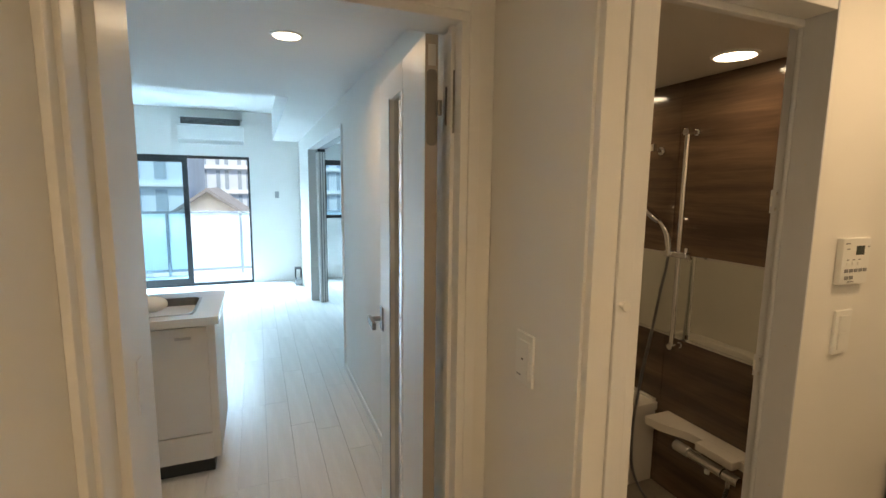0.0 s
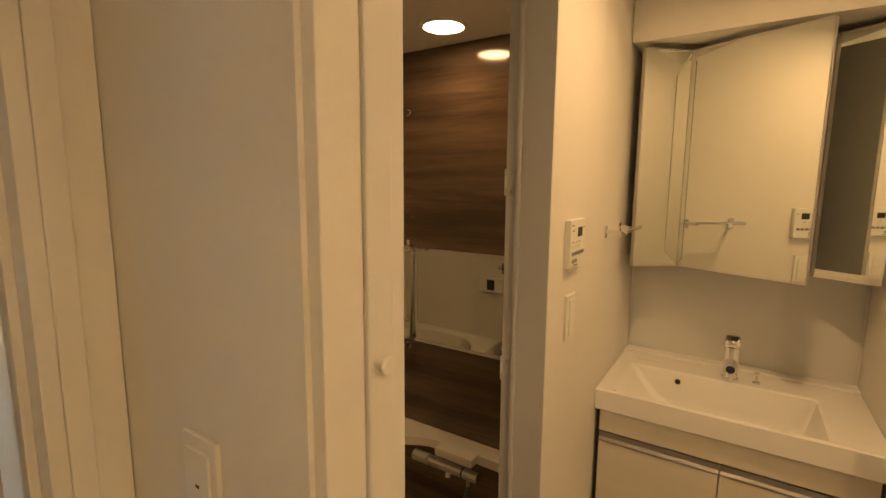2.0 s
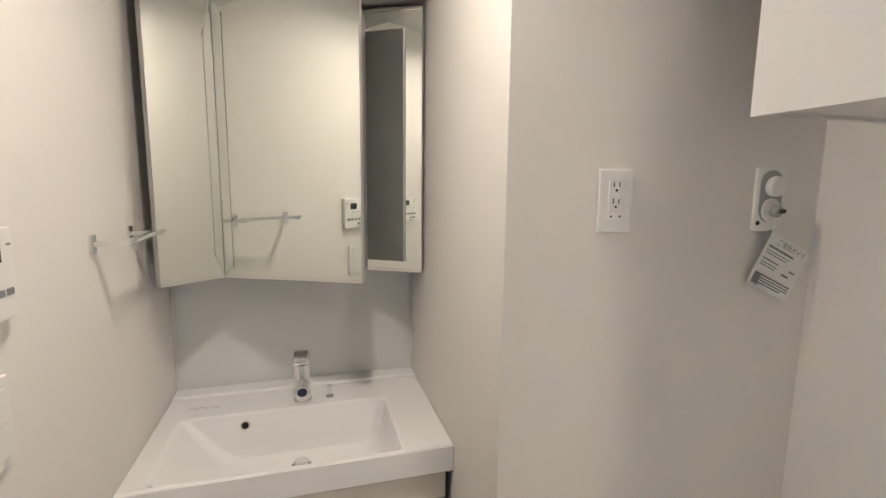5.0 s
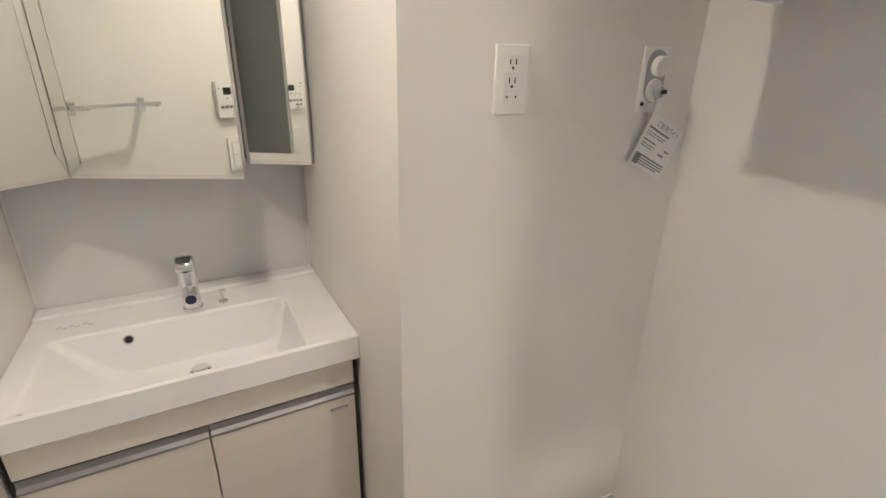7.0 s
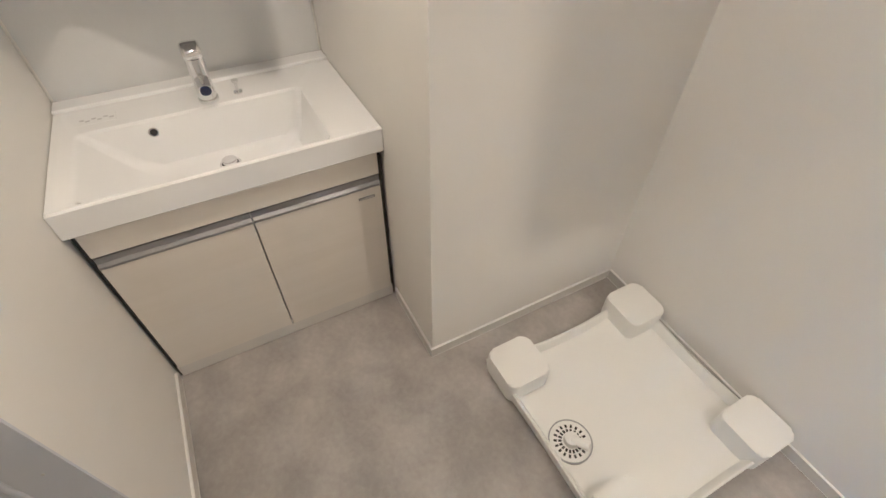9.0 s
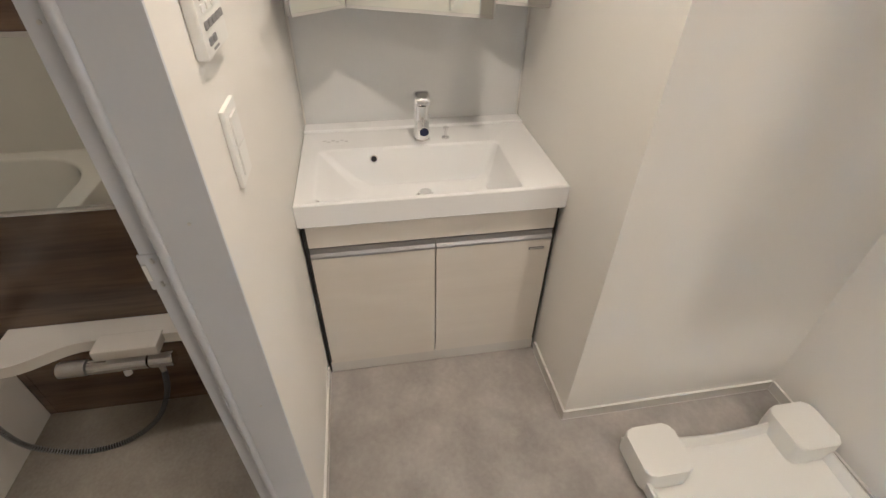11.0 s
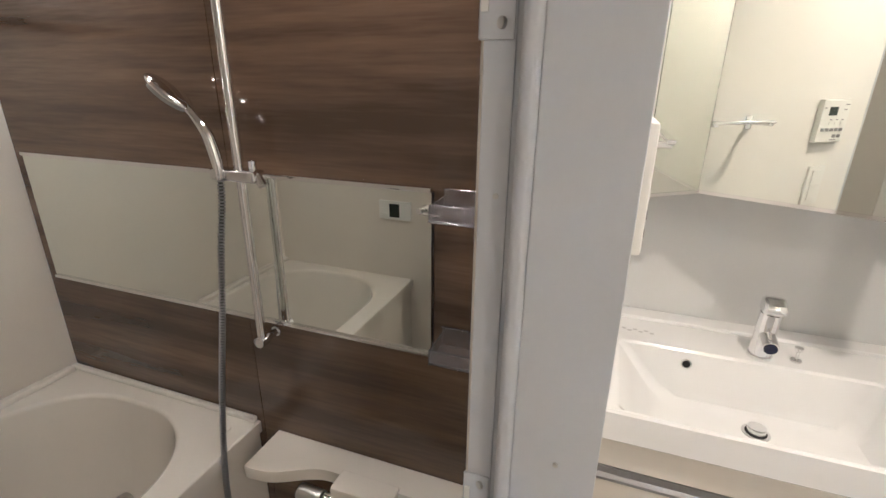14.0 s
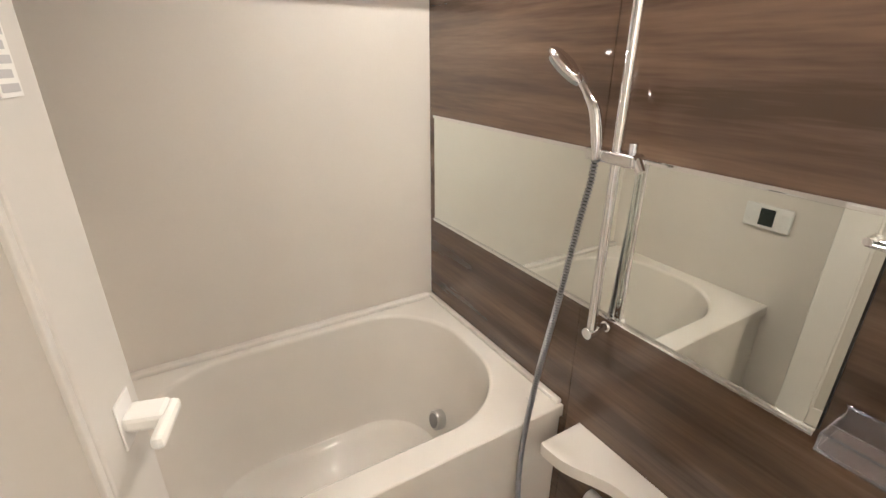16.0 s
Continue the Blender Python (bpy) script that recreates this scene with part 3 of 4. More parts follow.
shower = thing("hand_shower", RX - 0.02, 1.72, 1.15, "chrome hand shower hung in its holder with a ribbed hose", "shower")
handle_line = curve_points([(1.877, 1.704, 1.165), (1.877, 1.706, 1.205), (1.876, 1.722, 1.270), (1.875, 1.752, 1.312), (1.875, 1.776, 1.336)], 8)
part("handle", sweep_bm(handle_line, lambda s: 0.010 + 0.004 * math.sin(math.pi * min(1, s * 1.3)), 16), CHROME, shower, "", True)
hc = Vector((1.875, 1.818, 1.366))
hax = Vector((0.0, 0.815, 0.58)).normalized()
hn = Vector((-0.25, 0.55, -0.773)).normalized()
hs = hax.cross(hn)
mh = Matrix((hax * 0.068, hs * 0.046, hn * 0.015)).transposed().to_4x4()
bmh = bmesh.new()
bmesh.ops.create_uvsphere(bmh, u_segments=28, v_segments=16, radius=1.0)
bmesh.ops.transform(bmh, matrix=Matrix.Translation(hc) @ mh, verts=bmh.verts)
part("head", bmh, CHROME, shower, "", True)
bmf = rod_bm((0, 0, 0.55), (0, 0, 1.1), 0.78, 28)
bmesh.ops.transform(bmf, matrix=Matrix.Translation(hc) @ mh, verts=bmf.verts)
part("spray_face", bmf, GREYTAP, shower, "grey spray plate", True)
rough_line = curve_points([(1.877, 1.704, 1.160), (1.873, 1.707, 1.10), (1.860, 1.718, 0.99), (1.846, 1.738, 0.79), (1.820, 1.765, 0.515), (1.785, 1.764, 0.25), (1.776, 1.745, 0.04),
                           (1.788, 1.690, -0.065), (1.795, 1.59, -0.109), (1.815, 1.48, -0.108), (1.842, 1.38, -0.055), (1.850, 1.31, 0.06), (1.850, 1.282, 0.15), (1.850, 1.272, 0.205)], 60)
hose_line, gone, last = [rough_line[0]], 0.0, rough_line[0]
for p in rough_line[1:]:
    while (p - last).length >= 0.0021:
        last = last + (p - last).normalized() * 0.0021
        hose_line.append(last)
n_h = len(hose_line)
hose = part("hose", sweep_bm(hose_line, lambda s: (0.0092, 0.0092, 0.0052, 0.0052)[int(round(s * (n_h - 1))) % 4], 10), HOSE, shower, "ribbed metal hose", True)
hose.data.materials.append(DARK)
for k, f in enumerate(hose.data.polygons):
    f.material_index = 1 if k // 10 % 4 in (1, 2) and k < 10 * (n_h - 1) else 0

bar = thing("drying_bar", 1.33, BF - 0.06, 1.605, "white drying bar fixed across the tub's far wall", "towel rail")
rod("pole", (BL + 0.012, BF - 0.06, 1.616), (BX - 0.012, BF - 0.06, 1.616), 0.0125, PLASTIC, bar, 24)
for x0, x1 in ((BL + 0.001, BL + 0.016), (BX - 0.016, BX - 0.001)):
    rod("socket_ring", (x0, BF - 0.06, 1.616), (x1, BF - 0.06, 1.616), 0.021, PLASTIC, bar, 24, bevel=0.003)

# shelf counter and mixer
counter = thing("bathroom_counter", BX, 1.32, 0.25, "white moulded resin bathroom counter with a scooped front", "counter")
front = [(1.814, 1.715), (1.808, 1.70)] + [(1.812 + 0.070 * (0.5 - 0.5 * math.cos(math.pi * k / 10)), 1.665 - 0.20 * k / 10) for k in range(11)]
front += [(1.882, 1.44), (1.882, 1.18)] + [(1.882 - 0.05 * (0.5 - 0.5 * math.cos(math.pi * k / 8)), 1.16 - 0.16 * k / 8) for k in range(9)] + [(1.83, 0.935)]
outline = [(BX - 0.001, 0.935), (BX - 0.001, 1.715)] + front
top = prism_bm(outline, "z", 0.285, 0.325)
bmesh.ops.bevel(top, geom=[e for e in top.edges if abs(e.verts[0].co.z - e.verts[1].co.z) < 1e-5 and e.verts[0].co.z > 0.3], offset=0.006, segments=2, profile=0.5, affect="EDGES")
part("top", top, TUB, counter, "", True)
box("tap_cover", (1.825, 1.90, 1.245, 1.43, 0.292, 0.332), TUB, counter, 0.008)
mixer = thing("bath_mixer", 1.85, 1.38, 0.21, "chrome thermostatic bath mixer under the counter", "tap")
rod("body", (1.852, 1.30, 0.245), (1.852, 1.47, 0.245), 0.024, CHROME, mixer, 28, bevel=0.004)
rod("temperature_knob", (1.852, 1.474, 0.245), (1.852, 1.555, 0.245), 0.025, STEEL, mixer, 28, bevel=0.005)
rod("flow_knob", (1.852, 1.296, 0.245), (1.852, 1.225, 0.245), 0.025, CHROME, mixer, 12, bevel=0.005)
rod("outlet", (1.845, 1.37, 0.225), (1.842, 1.37, 0.205), 0.011, PLASTIC, mixer)
rod("hose_joint", (1.85, 1.272, 0.23), (1.85, 1.272, 0.198), 0.011, CHROME, mixer)
box("wall_leg", (1.855, BX - 0.001, 1.30, 1.33, 0.235, 0.26), CHROME, mixer, 0.004)
box("wall_leg", (1.855, BX - 0.001, 1.43, 1.46, 0.235, 0.26), CHROME, mixer, 0.004)


def clear_shelf(z):
    s = thing("clear_shelf", BX, 1.06, z, "smoky clear acrylic bath shelf tray, empty", "shelf", "clear shelves on the panel wall")
    y0, y1, x0, x1 = 0.946, 1.155, BX - 0.094, BX - 0.003
    box("tray_floor", (x0, x1, y0, y1, z, z + 0.004), SHELF, s)
    box("front", (x0, x0 + 0.004, y0, y1, z + 0.004, z + 0.036), SHELF, s)
    box("back", (x1 - 0.004, x1, y0 + 0.004, y1 - 0.004, z + 0.004, z + 0.054), SHELF, s)
    box("end", (x0 + 0.004, x1, y0, y0 + 0.004, z + 0.004, z + 0.036), SHELF, s)
    box("end", (x0 + 0.004, x1, y1 - 0.004, y1, z + 0.004, z + 0.036), SHELF, s)
    rod("lip", (x0 - 0.001, y0, z + 0.001), (x0 - 0.001, y1, z + 0.001), 0.003, ACRYL, s, 10, label="polished bottom edge")
    rod("rim", (x0 + 0.002, y0, z + 0.036), (x0 + 0.002, y1, z + 0.036), 0.0025, ACRYL, s, 10)
    rod("back_rim", (x1 - 0.002, y0, z + 0.054), (x1 - 0.002, y1, z + 0.054), 0.0025, ACRYL, s, 10)
    for c in s.children:
        c.visible_shadow = False


    return s


upper_shelf = clear_shelf(1.114)
clear_shelf(0.763)
clip = rod("clip", (BX - 0.012, 1.203, 1.118), (BX - 0.034, 1.203, 1.118), 0.0075, CHROME, upper_shelf, label="small chrome shelf clip", bevel=0.002)
rod("clip_arm", (BX - 0.026, 1.205, 1.112), (BX - 0.026, 1.152, 1.110), 0.004, CHROME, clip)

bath_remote = thing("bath_remote", BL, 1.885, 0.68, "white bath control panel with a dark display", "control panel")
box("body", (BL, BL + 0.018, 1.79, 1.98, 0.685, 0.79), PLASTIC, bath_remote, 0.006)
box("display", (BL + 0.018, BL + 0.0195, 1.855, 1.915, 0.70, 0.775), DISPLAY, bath_remote)
for yy in (1.81, 1.83, 1.94, 1.96):
    for zz in (0.715, 0.755):
        box("button", (BL + 0.018, BL + 0.021, yy - 0.007, yy + 0.007, zz - 0.008, zz + 0.008), PLASTIC, bath_remote, 0.002)


def ceiling_lamp(x, y, z, r):
    c = thing("downlight", x, y, z, "round recessed ceiling downlight, lit", "ceiling light", "downlights")
    ring = [[(x + q * math.cos(a), y + q * math.sin(a), zz) for a in (2 * math.pi * k / 40 for k in range(40))]
            for q, zz in ((r + 0.012, z), (r + 0.010, z - 0.006), (r, z - 0.008), (r - 0.003, z - 0.001))]
    part("trim_ring", loft_bm(ring, cap_last=False), PLASTIC, c, "", True)
    rod("diffuser", (x, y, z - 0.0005), (x, y, z - 0.005), r - 0.004, GLOW, c, 40, label="glowing round diffuser")


ceiling_lamp(1.77, 1.36, BC, 0.075)
ceiling_lamp(1.765, 2.165, BC, 0.075)
ceiling_lamp(1.50, 0.33, ZC, 0.06)
# Fixture added to go with the unseen hall lamp.
ceiling_lamp(0.10, -0.45, ZC, 0.06)

# ---- vanity ----
vanity = thing("vanity_cabinet", 2.1, 0.385, 0, "pale ash two-door vanity cabinet below the sink", "cabinet")
VF = 1.905
box("body", (VF + 0.02, VX - 0.004, 0.018, 0.767, 0.055, 0.580), CABIN, vanity)
for y0, y1 in ((0.018, 0.034), (0.751, 0.767)):
    box("side_panel", (VF + 0.02, VX - 0.004, y0, y1, 0.5805, 0.655), CABIN, vanity)
box("drawer_front", (VF, VF + 0.018, 0.018, 0.767, 0.582, 0.660), ASH, vanity, 0.0015)
for y0, y1 in ((0.018, 0.3905), (0.3945, 0.767)):
    d = box("door", (VF, VF + 0.018, y0, y1, 0.058, 0.540), ASH, vanity, 0.0015)
    rl = part("pull_rail", prism_bm([(VF - 0.002, 0.541), (VF - 0.002, 0.548), (VF + 0.006, 0.556), (VF + 0.006, 0.574), (VF + 0.016, 0.576), (VF + 0.016, 0.541)], "y", y0, y1),
              ALU, d, "grey aluminium pull rail")
badge = box("badge", (VF - 0.0015, VF, 0.040, 0.090, 0.503, 0.512), GREY, vanity, label="small grey badge")
box("badge_inner", (VF - 0.0022, VF - 0.0015, 0.043, 0.087, 0.505, 0.510), STEEL, badge)
box("toe_kick", (VF + 0.004, VF + 0.02, 0.012, 0.772, 0.004, 0.056), BASE, vanity, 0.001)
# Black fillers paint the shade in the gaps between cabinet and walls.
box("side_gap", (VF + 0.012, VX - 0.004, 0.767, 0.779, 0.0, 0.655), BLACK, vanity)
box("side_gap", (VF + 0.012, VX - 0.004, 0.006, 0.018, 0.0, 0.655), BLACK, vanity)

sink = thing("washbasin", 2.1, 0.385, 0.66, "white one-piece washbasin top with a wide rectangular bowl", "sink")
SF, SZ = 1.888, 0.742
S0, S1 = 0.0006, LY - 0.0006


BKX = 2.212
sink_loops = [round_loop(SF + 0.004, VX - 0.006, S0, S1, 0.664, 0.003), round_loop(SF, VX - 0.006, S0, S1, 0.668, 0.003), round_loop(SF, VX - 0.006, S0, S1, SZ - 0.005, 0.003),
              round_loop(SF + 0.005, VX - 0.008, S0 + 0.003, S1 - 0.003, SZ, 0.003), round_loop(SF + 0.012, BKX + 0.004, 0.128, 0.735, SZ - 0.0005, 0.022),
              round_loop(SF + 0.017, BKX - 0.002, 0.136, 0.722, SZ - 0.006, 0.022), round_loop(SF + 0.024, BKX - 0.008, 0.147, 0.690, SZ - 0.045, 0.026),
              round_loop(SF + 0.034, BKX - 0.014, 0.162, 0.640, SZ - 0.105, 0.032), round_loop(SF + 0.050, BKX - 0.026, 0.185, 0.600, SZ - 0.130, 0.040),
              round_loop(SF + 0.09, BKX - 0.06, 0.24, 0.54, SZ - 0.139, 0.05)]
part("bowl", loft_bm(sink_loops), CERAMIC, sink, "", True)
box("back_ledge", (2.350, VX - 0.006, S0, S1, SZ - 0.006, SZ + 0.009), CERAMIC, sink, 0.006, seg=3)
drain = rod("drain_ring", (2.115, 0.395, 0.602), (2.115, 0.395, 0.607), 0.031, CHROME, sink, 32, label="chrome pop-up drain", bevel=0.002)
rod("drain_hole", (2.115, 0.395, 0.6072), (2.115, 0.395, 0.6078), 0.024, BLACK, drain, 28)
rod("drain_plug", (2.115, 0.395, 0.608), (2.115, 0.395, 0.622), 0.021, CHROME, drain, 28, bevel=0.003)
ovf = rod("overflow_ring", (2.208, 0.554, 0.705), (2.2035, 0.554, 0.7055), 0.013, CHROME, sink, 24, label="round overflow hole")
rod("overflow_hole", (2.2038, 0.554, 0.7053), (2.2026, 0.554, 0.7055), 0.0095, BLACK, ovf, 20)

tap = thing("basin_tap", 2.247, 0.388, SZ, "chrome single-lever basin tap with a dark spout end", "tap")
TXX = 2.247
rod("base", (TXX, 0.388, SZ - 0.001), (TXX - 0.001, 0.388, SZ + 0.012), 0.028, CHROME, tap, 32, bevel=0.003)
rod("body", (TXX, 0.388, SZ + 0.01), (TXX - 0.006, 0.388, SZ + 0.128), 0.0245, CHROME, tap, 32, bevel=0.002)
lev = part("lever", prism_bm([(TXX - 0.036, SZ + 0.128), (TXX + 0.012, SZ + 0.128), (TXX + 0.010, SZ + 0.165), (TXX - 0.008, SZ + 0.172), (TXX - 0.040, SZ + 0.150)], "y", 0.3630, 0.4130), CHROME, tap, "", True)
lm = lev.modifiers.new("bevel", "BEVEL")
lm.width, lm.segments = 0.012, 4
spout = rod("spout", (TXX - 0.005, 0.388, SZ + 0.072), (TXX - 0.062, 0.388, SZ + 0.056), 0.0185, CHROME, tap, 28, bevel=0.003)
rod("aerator", (TXX - 0.0615, 0.388, SZ + 0.0561), (TXX - 0.065, 0.388, SZ + 0.0551), 0.0145, NAVY, spout, 24, label="dark blue spout end")
pop = thing("plug_lift_knob", 2.252, 0.306, SZ, "small chrome plug lift knob behind the bowl", "knob")
rod("rose", (2.252, 0.306, SZ - 0.001), (2.252, 0.306, SZ + 0.006), 0.013, CHROME, pop, 24, bevel=0.002)
rod("stem", (2.252, 0.306, SZ + 0.005), (2.252, 0.306, SZ + 0.030), 0.004, CHROME, pop, 14)
rod("head", (2.252, 0.306, SZ + 0.030), (2.252, 0.306, SZ + 0.040), 0.008, CHROME, pop, 20, r2=0.010, bevel=0.001)
sticker = thing("caution_sticker", 2.30, 0.66, SZ, "clear sticker with small grey print on the basin", "sticker")
box("film", (2.252, 2.296, 0.629, 0.726, SZ, SZ + 0.0006), CERAMIC, sticker)
for k in range(6):
    box("print", (2.266 + 0.009 * (k % 2), 2.274 + 0.009 * (k % 2), 0.634 + 0.0145 * k, 0.645 + 0.0145 * k, SZ + 0.0006, SZ + 0.001), PRINT, sticker)

tagged(part("splash_panel", box_bm(VX - 0.005, VX - 0.0008, 0.008, LY - 0.008, 0.66, 1.20), SPLASH), "pale grey glossy splash panel behind the tap", "splashback", kind="structure")

# mirror cabinet with three doors ajar
cab = thing("mirror_cabinet", 2.36, 0.385, 1.14, "three-door mirror cabinet with doors ajar above the basin", "mirror cabinet")
MZ0, MZ1 = 1.146, 1.945
box("back", (2.405, VX - 0.006, 0.03, 0.755, MZ0, MZ1), CABIN, cab)
box("side", (2.30, 2.404, 0.745, 0.757, MZ0, MZ1), CABIN, cab)
box("side", (2.30, 2.404, 0.028, 0.040, MZ0, MZ1), CABIN, cab)
box("divider", (2.30, 2.404, 0.585, 0.597, MZ0 + 0.013, MZ1 - 0.013), CABIN, cab)
box("divider", (2.30, 2.404, 0.17, 0.182, MZ0 + 0.013, MZ1 - 0.013), CABIN, cab)
box("top", (2.30, 2.404, 0.041, 0.744, MZ1 - 0.012, MZ1), CABIN, cab)
box("bottom", (2.30, 2.404, 0.041, 0.744, MZ0, MZ0 + 0.012), CABIN, cab)
for z in (1.42, 1.68):
    box("cabinet_shelf", (2.32, 2.404, 0.041, 0.1695, z, z + 0.006), ACRYL, cab)



def mirror_door(a, b, z0, z1, strips, depth=0.020):
    """A door from a to b in plan, its mirror on the room's side."""
    a, b = Vector((*a, 0)), Vector((*b, 0))
    d = b - a
    w = d.length
    turn = Matrix.Translation(a) @ Matrix.Rotation(math.atan2(d.y, d.x), 4, "Z")

    def slab(s0, s1, u0, u1, za, zb, bevel=0.0):
        bm = box_bm(s0, s1, u0, u1, za, zb, bevel=bevel)
        bmesh.ops.transform(bm, matrix=turn, verts=bm.verts)
        return bm
    door_panel = part("mirror_door", slab(0.0, w, 0.0, depth, z0, z1, 0.001), CABIN, cab, "grey-backed mirror door")
    part("mirror_glass", slab(0.0035 if 0 in strips else 0.0004, w - (0.0045 if 1 in strips else 0.0004), -0.003, -0.0004, z0 + 0.008, z1 - 0.008), MIRROR, door_panel)
    for za, zb in ((z0, z0 + 0.008), (z1 - 0.008, z1)):
        part("edge_strip", slab(0.0, w, -0.005, -0.0004, za, zb), CHROME, door_panel)
    for s0, s1 in [((0.0, 0.003), (w - 0.004, w))[k] for k in strips]:
        part("edge_strip", slab(s0, s1, -0.0045, -0.0004, z0 + 0.008, z1 - 0.008), CHROME, door_panel)
    return door_panel


mirror_door((2.155, 0.737), (2.268, 0.599), MZ0, MZ1, (0,))
mirror_door((2.270, 0.595), (2.092, 0.213), MZ0, MZ1, (1,))
mirror_door((2.300, 0.172), (2.212, 0.014), MZ0, MZ1, (1,))

# towel bar, controls, plates
towel = thing("towel_bar", 1.95, LY, 1.29, "short chrome towel bar on the wall beside the mirror", "towel rail")
for x in (1.905, 2.115):
    arm = box("bracket", (x - 0.008, x + 0.008, LY - 0.075, LY, 1.290, 1.302), CHROME, towel, 0.002)
    box("wall_plate", (x - 0.012, x + 0.012, LY - 0.006, LY, 1.275, 1.315), CHROME, arm, 0.002)
box("bar", (1.892, 2.128, LY - 0.080, LY - 0.064, 1.296, 1.306), CHROME, towel, 0.003)

remote = thing("bath_control_panel", 1.55, LY, 1.23, "white wall control panel with small display and buttons", "control panel")
box("body", (1.482, 1.612, LY - 0.018, LY, 1.228, 1.360), PLASTIC, remote, 0.004)
FY = LY - 0.018
box("display", (1.542, 1.580, FY - 0.001, FY + 0.001, 1.312, 1.338), DISPLAY, remote)
for kx, kz in ((1.508, 1.288), (1.535, 1.288), (1.562, 1.288), (1.505, 1.268), (1.527, 1.268), (1.549, 1.268), (1.571, 1.268), (1.592, 1.268), (1.508, 1.248), (1.530, 1.248)):
    box("button", (kx - 0.008, kx + 0.008, FY - 0.002, FY + 0.001, kz - 0.005, kz + 0.005), GREY if kz < 1.28 else PLASTIC, remote, 0.001)
for kx, kz, w in ((1.50, 1.345, 0.02), (1.505, 1.330, 0.014), (1.60, 1.335, 0.01), (1.508, 1.299, 0.01), (1.535, 1.299, 0.01), (1.562, 1.299, 0.01), (1.53, 1.236, 0.03)):
    box("print", (kx - w / 2, kx + w / 2, FY - 0.0006, FY, kz - 0.0016, kz + 0.0016), GREY, remote)

switch = thing("light_switch", 1.545, LY, 1.02, "white wall switch plate with two rockers", "switch")
box("plate", (1.505, 1.582, LY - 0.009, LY, 1.020, 1.150), PLASTIC, switch, 0.003)
for z0, z1 in ((1.035, 1.084), (1.086, 1.135)):
    box("rocker", (1.522, 1.566, LY - 0.0125, LY - 0.008, z0, z1), PLASTIC, switch, 0.0015)

hall_switch = thing("hall_switch", SX, 0.928, 1.01, "white wall switch plate with one wide rocker", "switch")
box("plate", (SX - 0.008, SX, 0.891, 0.966, 1.014, 1.142), PLASTIC, hall_switch, 0.003)
box("rocker", (SX - 0.0115, SX - 0.007, 0.904, 0.953, 1.032, 1.124), PLASTIC, hall_switch, 0.0015)
box("pilot_lamp", (SX - 0.0122, SX - 0.0115, 0.925, 0.932, 1.076, 1.080), BLACK, hall_switch)
box("print", (SX - 0.0119, SX - 0.0114, 0.934, 0.952, 1.034, 1.037), GREY, hall_switch)

socket = thing("wall_socket", WX, -0.232, 1.34, "white double wall socket with earth terminal", "socket")
box("plate", (WX - 0.008, WX, -0.271, -0.195, 1.334, 1.459), PLASTIC, socket, 0.003)
for zc in (1.425, 1.392):
    o = box("outlet", (WX - 0.0095, WX - 0.0075, -0.249, -0.216, zc - 0.015, zc + 0.015), PLASTIC, socket, 0.001)
    for dy in (-0.0065, 0.0065):
        box("slot", (WX - 0.0102, WX - 0.009, -0.2325 + dy - 0.0011, -0.2325 + dy + 0.0011, zc - 0.001, zc + 0.009), BLACK, o)
    rod("earth_hole", (WX - 0.009, -0.2325, zc - 0.007), (WX - 0.0103, -0.2325, zc - 0.007), 0.0027, BLACK, o, 12)
term = box("terminal", (WX - 0.0095, WX - 0.0075, -0.249, -0.216, 1.358, 1.374), PLASTIC, socket, 0.001)
for dy in (-0.010, 0.010):
    rod("terminal_hole", (WX - 0.009, -0.2325 + dy, 1.366), (WX - 0.0103, -0.2325 + dy, 1.366), 0.0022, BLACK, term, 10)

wtap = thing("washer_tap_box", WX, -0.66, 1.33, "white recessed washer tap with grey levers and plug", "washer tap")
box("plate", (WX - 0.008, WX, -0.676, -0.592, 1.328, 1.470), PLASTIC, wtap, 0.004)
part("recess", prism_bm(rounded(-0.666, -0.602, 1.350, 1.464, 0.030), "x", WX - 0.0095, WX - 0.0075), GREYTAP, wtap, "grey oval recess", True)
rod("valve_knob", (WX - 0.009, -0.634, 1.430), (WX - 0.028, -0.634, 1.428), 0.0225, PLASTIC, wtap, 28, bevel=0.005)
rod("outlet_cup", (WX - 0.009, -0.634, 1.377), (WX - 0.015, -0.634, 1.377), 0.0265, PLASTIC, wtap, 28, bevel=0.003)
nz = rod("nozzle", (WX - 0.014, -0.635, 1.376), (WX - 0.032, -0.637, 1.373), 0.0125, GREYTAP, wtap, 20, bevel=0.003)
box("nozzle_clip", (WX - 0.034, WX - 0.022, -0.654, -0.632, 1.370, 1.380), BLACK, nz, 0.003)
rod("screw", (WX - 0.008, -0.604, 1.348), (WX - 0.0095, -0.604, 1.348), 0.005, BLACK, wtap, 12)

tag = thing("instruction_tag", WX - 0.02, -0.69, 1.20, "white paper instruction tag hanging from the washer tap", "tag")
tag_m = Matrix.Translation((WX - 0.020, -0.667, 1.247)) @ Matrix.Rotation(radians(24), 4, "X") @ Matrix.Rotation(radians(-4), 4, "Y")


def tag_bm(y0, y1, z0, z1, off, thick=0.0007):
    bm = box_bm(-off - thick, -off, 1.28 * y0, 1.28 * y1, z0, z1)
    bmesh.ops.transform(bm, matrix=tag_m, verts=bm.verts)
    return bm


